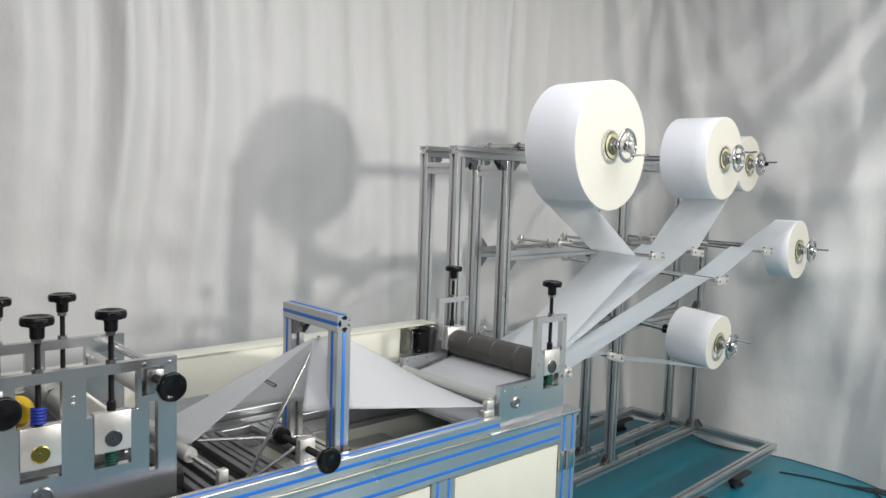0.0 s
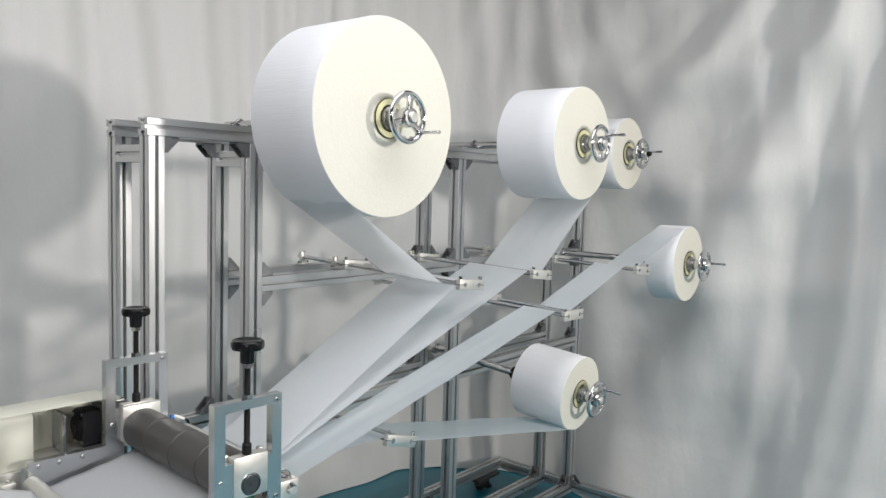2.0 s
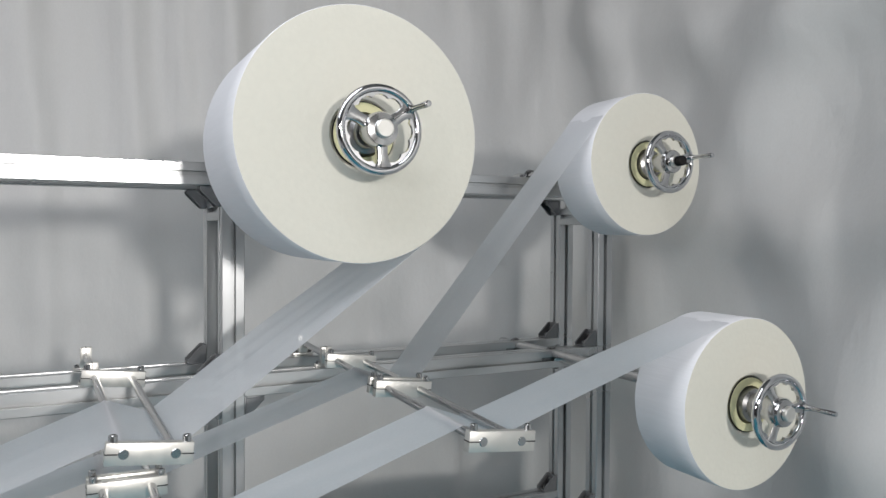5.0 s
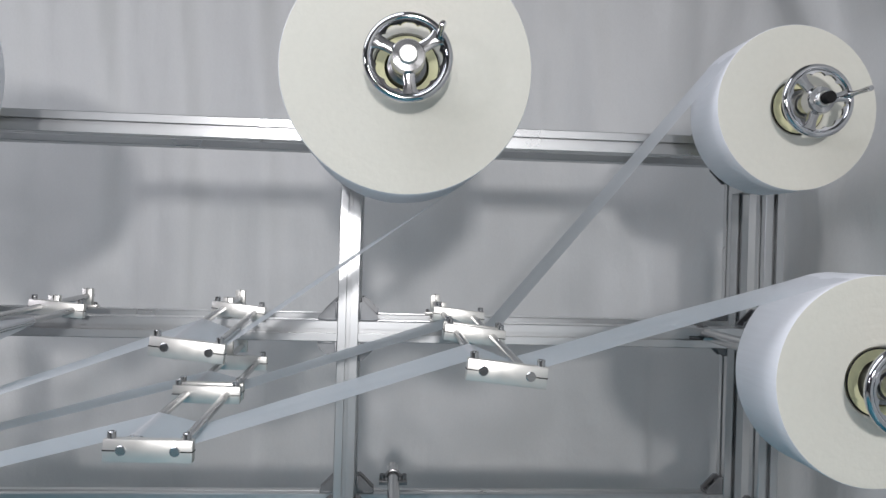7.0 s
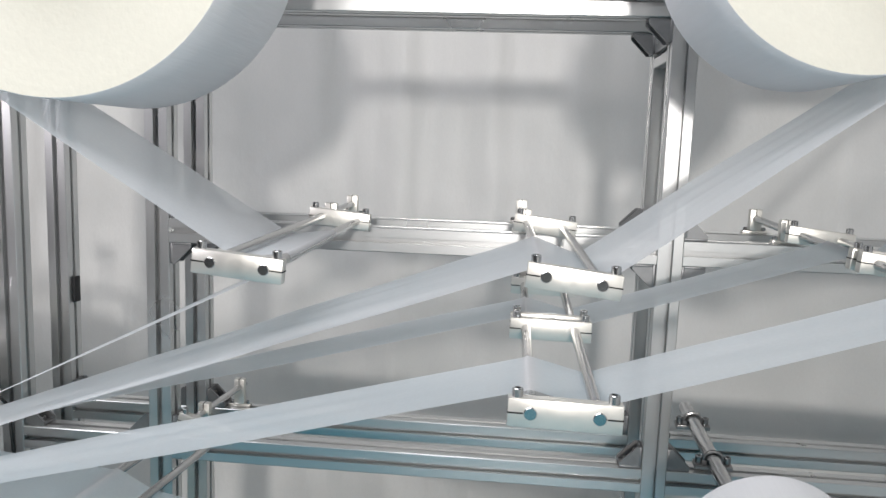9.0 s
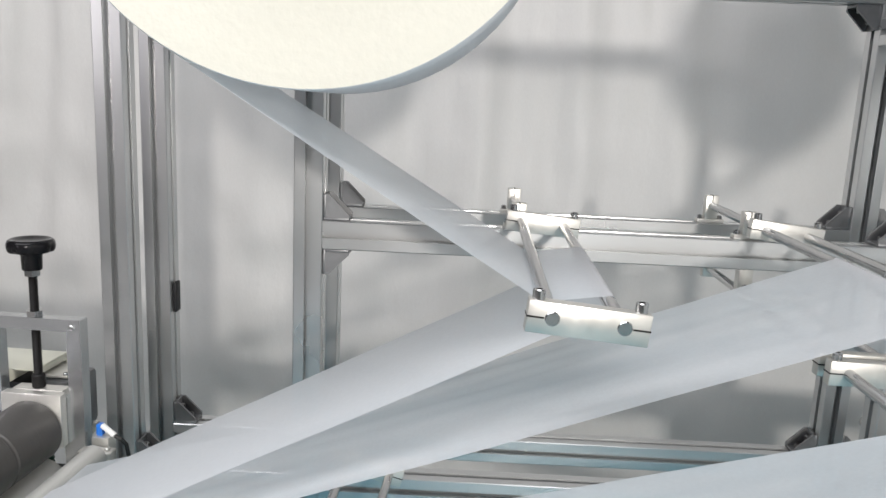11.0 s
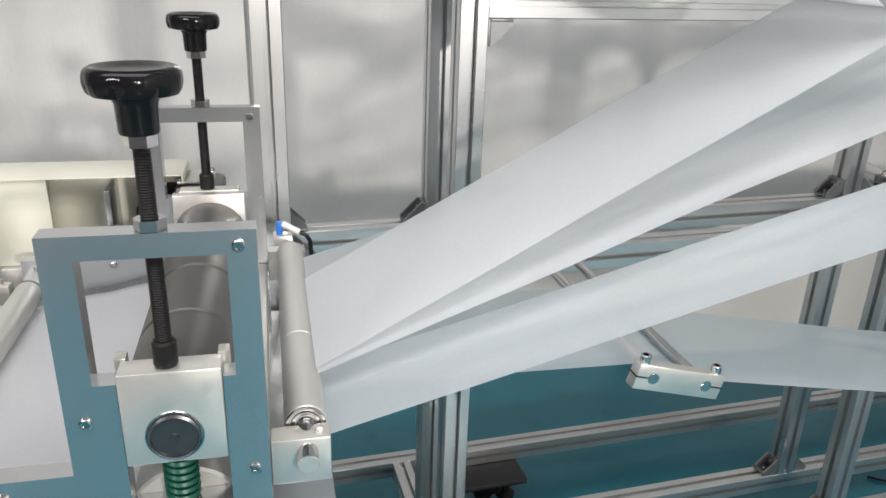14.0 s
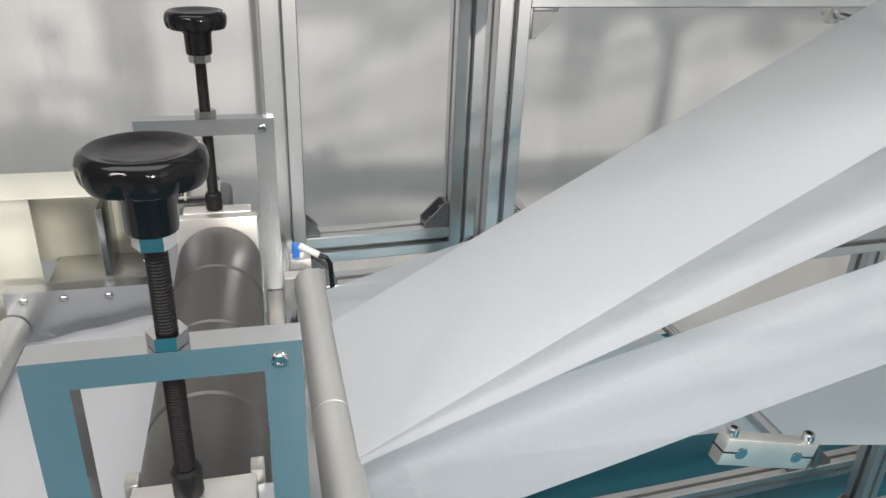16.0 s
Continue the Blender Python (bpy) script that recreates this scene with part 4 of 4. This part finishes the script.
box(bm, TABX0, 1.455, TABY0 + 0.042, TABY1 - 0.042, TZ - 0.125, TZ - 0.12)
part("tray", bm, STAINLESS, table, "stainless drip tray")
bm = bmesh.new()
box(bm, TABX1 - 0.014, TABX1 - 0.006, TABY0 + 0.042, TABY1 - 0.042, 0.06, TZ - 0.041, 0.001)
box(bm, TABX0, TABX1 - 0.042, TABY1 - 0.016, TABY1 - 0.004, 0.06, TZ - 0.093, 0.001)
part("panel", bm, CREAM, table, "cream painted side panel")

# ---- fabric between press and folding arch ----


def sheet(name, corners, label, nu=24, nv=24, crease=0.0, wave=0.002, seed=0.0):
    """A slack four-cornered piece of fabric: corners p00, p10, p11, p01."""
    p00, p10, p11, p01 = [Vector(c) for c in corners]
    nrm = (p10 - p00).cross(p01 - p00).normalized()
    verts, faces = [], []
    for i in range(nu + 1):
        u = i / nu
        for j in range(nv + 1):
            v = j / nv
            p = p00 * (1 - u) * (1 - v) + p10 * u * (1 - v) + p11 * u * v + p01 * (1 - u) * v
            d = wave * noise.noise(Vector((u * 3 + seed, v * 5, seed))) * 4 * v * (1 - v)
            d += crease * max(0.0, 1 - abs(v - 0.55) / 0.5) * u * 0.5
            verts.append(p + nrm * d)
    for i in range(nu):
        for j in range(nv):
            a = i * (nv + 1) + j
            faces.append((a, a + 1, a + nv + 2, a + nv + 1))
    me = bpy.data.meshes.new(name)
    me.from_pydata([tuple(v) for v in verts], [], faces)
    me.materials.append(FABRIC)
    me.shade_smooth()
    ob = tagged(new(name, me), label, "fabric web", "webs running to the press")
    ob.modifiers.new("thickness", "SOLIDIFY").thickness = 0.0004
    return ob


sheet("fabric_web", [(1.735, 1.352, 0.8095), (1.735, 1.735, 0.8095), (1.520, 1.735, 0.7675), (1.520, 1.352, 0.7675)], "white fabric web lying flat behind the nip rollers", wave=0.003, seed=2)
sheet("folded_web", [(1.500, 1.350, 0.7655), (1.545, 1.725, 0.7695), (1.055, 1.452, 1.006), (1.030, 1.358, 0.842)], "white fabric web rising and folding over under the arch", crease=0.012, seed=3)
sheet("folded_web", [(1.545, 1.727, 0.7690), (1.560, 1.745, 0.7680), (1.030, 1.560, 0.842), (1.054, 1.456, 1.006)], "back flap of the folded white fabric web", seed=4)
sheet("folded_web", [(1.055, 1.452, 1.006), (1.030, 1.358, 0.842), (0.930, 1.405, 0.842), (0.985, 1.452, 1.003)], "white fabric flap hanging inside the folding arch", nu=10, nv=10, seed=5)
sheet("folded_web", [(0.990, 1.449, 1.003), (0.990, 1.459, 1.003), (0.690, 1.700, 0.772), (0.715, 1.537, 0.772)], "narrow folded white fabric strip running down to a roller", seed=6)
sheet("folded_web", [(1.054, 1.470, 0.995), (1.045, 1.530, 0.822), (0.79, 1.69, 0.800), (0.975, 1.474, 0.988)], "grey shaded back flap of the folded fabric", nu=10, nv=10, seed=7)

# ---- folding arch ----
arch = thing("folding_arch", (1.012, 1.48, TZ), "aluminium profile arch with blue strips over the folded fabric", "machine frame")
for y in (1.378, 1.583):
    bm = bmesh.new()
    profile(bm, (1.012, y, TZ + 0.0005), (1.012, y, 1.0315))
    part("post", bm, ALU, arch)
bm = bmesh.new()
profile(bm, (1.012, 1.357, 1.052), (1.012, 1.604, 1.052))
part("crossbeam", bm, ALU, arch)


def arch_strip(x0, x1, y0, y1, z0, z1):
    bm = bmesh.new()
    box(bm, x0, x1, y0, y1, z0, z1, 0.0006)
    part("blue_strip", bm, BLUE, arch, "blue plastic slot strip")


arch_strip(1.0075, 1.0165, 1.3568, 1.361, TZ + 0.05, 1.031)
arch_strip(0.9908, 0.995, 1.3735, 1.3825, TZ + 0.01, 1.031)
arch_strip(0.9908, 0.995, 1.5785, 1.5875, TZ + 0.01, 1.031)
arch_strip(0.9908, 0.995, 1.358, 1.603, 1.0475, 1.0565)
arch_strip(1.0075, 1.0165, 1.358, 1.603, 1.069, 1.0732)


def arch_gusset(m):
    o = new("corner_bracket", GUSSET)
    o.parent, o.matrix_parent_inverse = arch, parent_space(arch)
    o.matrix_basis = m
    b = new("bolt", GBOLT)
    b.parent = o


arch_gusset(Matrix.Translation((1.0325, 1.378, TZ + 0.0005)) @ Matrix.Rotation(0, 4, "Z"))
arch_gusset(Matrix.Translation((1.0325, 1.583, TZ + 0.0005)))
arch_gusset(Matrix.Translation((1.012, 1.5625, 1.0315)) @ Matrix.Rotation(radians(-90), 4, "Z") @ Matrix.Rotation(radians(90), 4, "Y"))

# cross rails in the table under the arch
for x in (1.012, 1.056, 0.880, 0.836, 0.760, 0.700):
    bm = bmesh.new()
    profile(bm, (x, TABY0 + 0.0405, TZ - 0.02), (x, TABY1 - 0.0405, TZ - 0.02))
    part("cross_rail", bm, ALU if x > 1 else CAST, table)

# ---- folding triangle of rods ----
plow = thing("folding_triangle", (0.93, 1.5, TZ), "bent steel rod triangle that folds the fabric", "rod frame")
APEX, P1, Q, R = (1.004, 1.455, 1.002), (0.775, 1.388, 0.713), (1.05, 1.545, 0.722), (0.80, 1.68, 0.722)
for a, b in ((APEX, P1), (P1, Q), (R, Q)):
    bm = bmesh.new()
    tube(bm, a, b, 0.0042, 12)
    part("rod", bm, STEEL, plow)
bm = bmesh.new()
bmesh.ops.create_icosphere(bm, subdivisions=2, radius=0.0055, matrix=Matrix.Translation(APEX))
part("apex", bm, STEEL, plow)
bm = bmesh.new()
tube(bm, (0.905, 1.58, 0.895), (0.925, 1.52, 0.88), 0.005, 12)
part("stop_pin", bm, STEEL, plow)

# roller under the folded strip
drum = thing("guide_roller", (0.715, 1.6, TZ), "grey guide roller in end bearing under the folded strip", "roller")
bm = bmesh.new()
lathe(bm, [(0.006, 0), (0.0155, 0), (0.0155, 0.003), (0.013, 0.003), (0.0125, 0.001), (0.010, 0.001), (0.0095, 0.003), (0.0165, 0.003), (0.0175, 0.005), (0.0175, 0.26), (0.006, 0.26)], (0.712, 1.525, 0.749), (0.712, 9, 0.749), 36)
part("drum", bm, GREYROLL, drum)
bm = bmesh.new()
tube(bm, (0.712, 1.362, 0.749), (0.712, 1.80, 0.749), 0.006, 14)
part("axle", bm, STEEL, drum)
bm = bmesh.new()
box(bm, 0.692, 0.732, 1.360, 1.380, TZ + 0.0008, 0.722, 0.001)
box(bm, 0.701, 0.723, 1.361, 1.379, 0.722, 0.766, 0.0015)
cap_bolt(bm, (0.728, 1.37, 0.722), (0, 0, 1), 0.004, 0.005)
part("bearing_bracket", bm, BLOCK, drum)

# adjusting screw on the table edge
adj = thing("adjusting_screw", (0.905, 1.345, TZ), "black knob on a screw through a silver block", "adjuster")
bm = bmesh.new()
box(bm, 0.885, 0.925, 1.338, 1.358, TZ + 0.0045, 0.800, 0.0015)
box(bm, 0.875, 0.940, 1.338, 1.375, TZ + 0.0008, TZ + 0.012, 0.001)
part("block", bm, BLOCK, adj)
bm = bmesh.new()
thread(bm, (0.905, 1.50, 0.776), (0.905, 1.275, 0.776), 0.008)
part("screw", bm, IRON, adj)
part("knob", knob_bm(0.905, 1.285, 0.776, 0.029, (0, -1, 0)), PLASTIC, adj, "glossy black lobed knob")
bm = bmesh.new()
lathe(bm, [(0.008, 0), (0.018, 0), (0.021, 0.006), (0.021, 0.022), (0.016, 0.030), (0.008, 0.030)], (0.905, 1.44, 0.776), (0.905, 9, 0.776), 24)
part("collar", bm, PLASTIC, adj)
screws("cap_screw", STEEL, adj, [((0.905 + dx, 1.366, TZ + 0.0118), (0, 0, 1)) for dx in (-0.024, 0.03)], 0.0055, 0.012)

# ---- embossing station ----
emb = thing("embossing_station", (0.35, 1.56, TZ), "roller station with milled plates, black knobs and springs", "roller station")
EYF, EYB = 1.412, 1.729
bm = bmesh.new()
plate(bm, [(0.02, 0.627, TZ + 0.0008, 1.018)], EYF - 0.009, EYF + 0.009, [(0.329, 0.408, 0.918, 0.997), (0.334, 0.405, 0.816, 0.918), (0.450, 0.548, 0.917, 0.997), (0.463, 0.534, 0.813, 0.917), (0.570, 0.588, 0.786, 0.930), (0.555, 0.600, 0.944, 1.000), (0.19, 0.27, 0.918, 0.997)])
part("side_plate", bm, PLATE, emb, "milled aluminium side plate")
bm = bmesh.new()
plate(bm, [(0.02, 0.632, TZ + 0.0008, 1.010)], EYB - 0.009, EYB + 0.009, [(0.341, 0.420, 0.90, 0.988), (0.460, 0.545, 0.90, 0.988), (0.22, 0.30, 0.90, 0.988)])
part("side_plate", bm, PLATE, emb, "milled aluminium side plate")
for x0, x1, zb, zt, cx, cz, mat in ((0.3345, 0.4045, 0.838, 0.918, 0.3685, 0.866, BRASS), (0.4635, 0.5335, 0.843, 0.923, 0.499, 0.870, DARKSTEEL)):
    bm = bmesh.new()
    box(bm, x0, x1, EYF - 0.012, EYF + 0.010, zb, zt, 0.0015)
    part("bearing_block", bm, BLOCK, emb, "satin silver bearing block")
    bm = bmesh.new()
    lathe(bm, [(0, 0), (0.0155, 0), (0.0165, 0.001), (0.0165, 0.003), (0.015, 0.0035), (0.0145, 0.0015), (0.003, 0.0015), (0.002, 0.003), (0, 0.003)], (cx, EYF - 0.0115, cz), (cx, -9, cz), 28)
    part("shaft_end", bm, mat, emb)
    bm = bmesh.new()
    lathe(bm, [(0, 0), (0.038, 0), (0.040, 0.002), (0.040, 0.289), (0.038, 0.291), (0, 0.291)], (cx, EYF + 0.0125, cz), (cx, 9, cz), 40)
    part("roller", bm, STAINLESS, emb)
    for y, top, zp in ((EYF, 1.123, 1.018), (EYB, 1.113, 1.010)):
        screw_knob(emb, cx, y, top, zp, zt if y == EYF else 0.91)
bm = bmesh.new()
coil(bm, (0.499, EYF, 0.814), (0.499, EYF, 0.842), 0.010, 0.0026, 5)
part("spring", bm, GREEN, emb, "green die spring")
bm = bmesh.new()
coil(bm, (0.3685, EYF - 0.001, 0.921), (0.3685, EYF - 0.001, 0.952), 0.011, 0.0032, 5)
part("spring", bm, BLUESPRING, emb, "blue die spring")
bm = bmesh.new()
lathe(bm, [(0, 0), (0.026, 0), (0.030, 0.004), (0.030, 0.012), (0.018, 0.03), (0, 0.03)], (0.345, EYF + 0.06, 0.935), (0.345, EYF - 1, 0.935), 28)
part("gear_guard", bm, YELLOW, emb, "yellow plastic guard")
for cx, cz in ((0.371, 0.783), (0.22, 0.80)):
    bm = bmesh.new()
    lathe(bm, [(0, 0), (0.019, 0), (0.019, 0.003), (0.016, 0.004), (0.015, 0.002), (0.006, 0.002), (0.005, 0.004), (0, 0.004)], (cx, EYF - 0.0088, cz), (cx, -9, cz), 28)
    part("lower_shaft_end", bm, BOLT, emb)
for cx, cz, kz in ((0.578, 0.972, 0.984), (0.290, 0.972, 0.984)):
    bm = bmesh.new()
    box(bm, cx - 0.018, cx + 0.018, EYF - 0.022, EYF + 0.006, cz - 0.024, cz + 0.026, 0.003)
    part("adjusting_block", bm, BOLT, emb)
    bm = bmesh.new()
    tube(bm, (cx, EYF - 0.022, kz - 0.004), (cx, EYF - 0.075, kz - 0.004), 0.009, 16, 0.001)
    part("adjusting_shaft", bm, IRON, emb)
    part("knob", knob_bm(cx, EYF - 0.068, kz - 0.004, 0.029, (0, -1, 0)), PLASTIC, emb, "glossy black lobed knob")
bm = bmesh.new()
tube(bm, (0.604, EYF + 0.0095, 0.99), (0.604, EYB - 0.0095, 0.985), 0.009, 20)
part("tie_rod", bm, STEEL, emb)
bm = bmesh.new()
tube(bm, (0.565, EYF + 0.0095, 0.955), (0.565, EYB - 0.0095, 0.955), 0.016, 24)
part("guide_roller", bm, GREYROLL, emb)
screws("cap_screw", STEEL, emb, [((x, EYF - 0.0085, z), (0, -1, 0)) for x, z in ((0.427, 0.962), (0.427, 0.950), (0.612, 1.006), (0.56, 1.008))], 0.004, 0.003)
bm = bmesh.new()
box(bm, 0.632, 0.668, 1.46, 1.68, TZ + 0.0008, 0.742, 0.002)
cap_bolt(bm, (0.65, 1.475, 0.742), (0, 0, 1), 0.005, 0.007)
part("foot_rail", bm, MATTEBLACK, emb, "black foot rail")

# ---- drive cover and motor ----
cover = thing("drive_cover", (1.0, 1.83, TZ), "cream painted sheet steel cover over the drive", "machine cover")
bm = bmesh.new()
box(bm, -1.1, 1.545, 1.800, 1.802, 0.800, 0.910, 0.0008)
part("front_panel", bm, CREAM, cover)
bm = bmesh.new()
box(bm, -1.1, 1.705, 1.797, 1.880, 0.9105, 0.9125, 0.0008)
part("top_panel", bm, CREAM, cover)
bm = bmesh.new()
box(bm, -1.1, 1.705, 1.878, 1.880, 0.800, 0.910, 0.0008)
part("back_panel", bm, CREAM, cover)
bm = bmesh.new()
box(bm, 1.7028, 1.705, 1.797, 1.8775, 0.901, 0.910, 0.0005)
part("end_panel", bm, CREAM, cover)
for x in (1.50, 0.9, 0.2, -0.6):
    bm = bmesh.new()
    box(bm, x - 0.02, x + 0.02, 1.790, 1.809, TZ + 0.0008, 0.7995, 0.001)
    part("support", bm, BLOCK, cover)
motor = thing("drive_motor", (1.69, 1.85, 0.8), "black drive motor with grey cast gearbox beside the press", "motor")
bm = bmesh.new()
box(bm, 1.650, 1.6895, 1.818, 1.872, 0.812, 0.884, 0.005)
part("body", bm, MATTEBLACK, motor)
bm = bmesh.new()
lathe(bm, [(0, 0), (0.026, 0), (0.026, 0.005), (0.022, 0.008), (0.011, 0.008), (0.010, 0.012), (0, 0.012)], (1.650, 1.845, 0.848), (1.0, 1.845, 0.848), 32)
part("end_cap", bm, IRON, motor)
screws("cap_screw", STEEL, motor, [((1.650, 1.845 + a * 0.022, 0.848 + b * 0.030), (-1, 0, 0)) for a in (-1, 1) for b in (-1, 1)], 0.0035, 0.003)
bm = bmesh.new()
box(bm, 1.690, 1.752, 1.812, 1.880, 0.806, 0.893, 0.008)
part("gearbox", bm, CAST, motor, "grey cast aluminium gearbox")
bm = bmesh.new()
box(bm, 1.694, 1.740, 1.818, 1.874, 0.8935, 0.8985, 0.002)
part("lid", bm, BLOCK, motor)
screws("cap_screw", STEEL, motor, [((x, y, 0.8985), (0, 0, 1)) for x in (1.699, 1.735) for y in (1.823, 1.869)], 0.0035, 0.003)
bm = bmesh.new()
box(bm, 1.606, 1.613, 1.812, 1.872, 0.8065, 0.890, 0.001)
part("flange", bm, PLATE, motor, "bare metal flange plate")
bm = bmesh.new()
box(bm, 1.545, 1.752, 1.81, 1.877, 0.792, 0.8055, 0.001)
part("mounting_plate", bm, BLOCK, motor)

# ---- sensor by the inlet roller ----
sens = thing("sensor", (1.835, 1.75, 0.83), "small blue and white air sensor with black cable", "sensor")
bm = bmesh.new()
box(bm, 1.812, 1.836, 1.748, 1.768, 0.800, 0.842, 0.001)
part("holder", bm, BLOCK, sens)
bm = bmesh.new()
box(bm, 1.816, 1.824, 1.754, 1.764, 0.842, 0.858, 0.001)
part("fitting", bm, BLUE, sens)
bm = bmesh.new()
tube(bm, (1.824, 1.757, 0.856), (1.845, 1.750, 0.846), 0.004, 12)
part("plug", bm, WHITEPL, sens)
bm = bmesh.new()
path_tube(bm, [(1.845, 1.750, 0.846), (1.853, 1.750, 0.842), (1.858, 1.755, 0.832), (1.860, 1.76, 0.80), (1.862, 1.765, 0.73), (1.865, 1.77, 0.60)], 0.0028)
part("cable", bm, CABLE, sens)

# ---- loose cables ----


def cable(pts, label, r=0.004):
    bm = bmesh.new()
    fine = []
    v = [Vector(p) for p in pts]
    for i in range(len(v) - 1):
        a, b, c, d = v[max(i - 1, 0)], v[i], v[i + 1], v[min(i + 2, len(v) - 1)]
        for k in range(8):
            t = k / 8
            fine.append(0.5 * ((2 * b) + (c - a) * t + (2 * a - 5 * b + 4 * c - d) * t * t + (3 * b - a - 3 * c + d) * t ** 3))
    fine.append(v[-1])
    path_tube(bm, fine, r)
    solid("power_cable", bm, CABLE, label, "cable")


cable([(3.74, 1.45, 0.004), (3.80, 1.30, 0.004), (3.83, 1.12, 0.004), (3.86, 0.98, 0.004), (3.80, 0.90, 0.004), (3.84, 0.80, 0.004)], "black cable lying on the teal floor by the curtain")
cable([(3.82, 1.18, 0.004), (3.88, 1.02, 0.012), (3.83, 0.93, 0.012), (3.78, 0.98, 0.004), (3.84, 1.05, 0.018), (3.9, 0.95, 0.006)], "black cable in a loose tangle on the floor", 0.005)
cable([(2.14, 1.83, 0.118), (2.17, 1.78, 0.125), (2.19, 1.72, 0.10), (2.18, 1.66, 0.04), (2.14, 1.60, 0.005), (2.02, 1.45, 0.005)], "black cable hanging from the stand's base rail to the floor", 0.0055)
cable([(3.22, 2.10, 0.005), (3.32, 2.04, 0.005), (3.42, 2.06, 0.005), (3.55, 2.16, 0.005), (3.66, 2.17, 0.005)], "thin black cable lying on the floor behind the stand", 0.003)
bm = bmesh.new()
box(bm, XA + 0.0202, XA + 0.026, YB - 0.010, YB + 0.010, 0.955, 1.005, 0.002)
turned(solid("cable_clip", bm, MATTEBLACK, "small black clip on the stand's post", "clip"))


def motions():
    """The machine stands still; only the camera travels."""


motions()
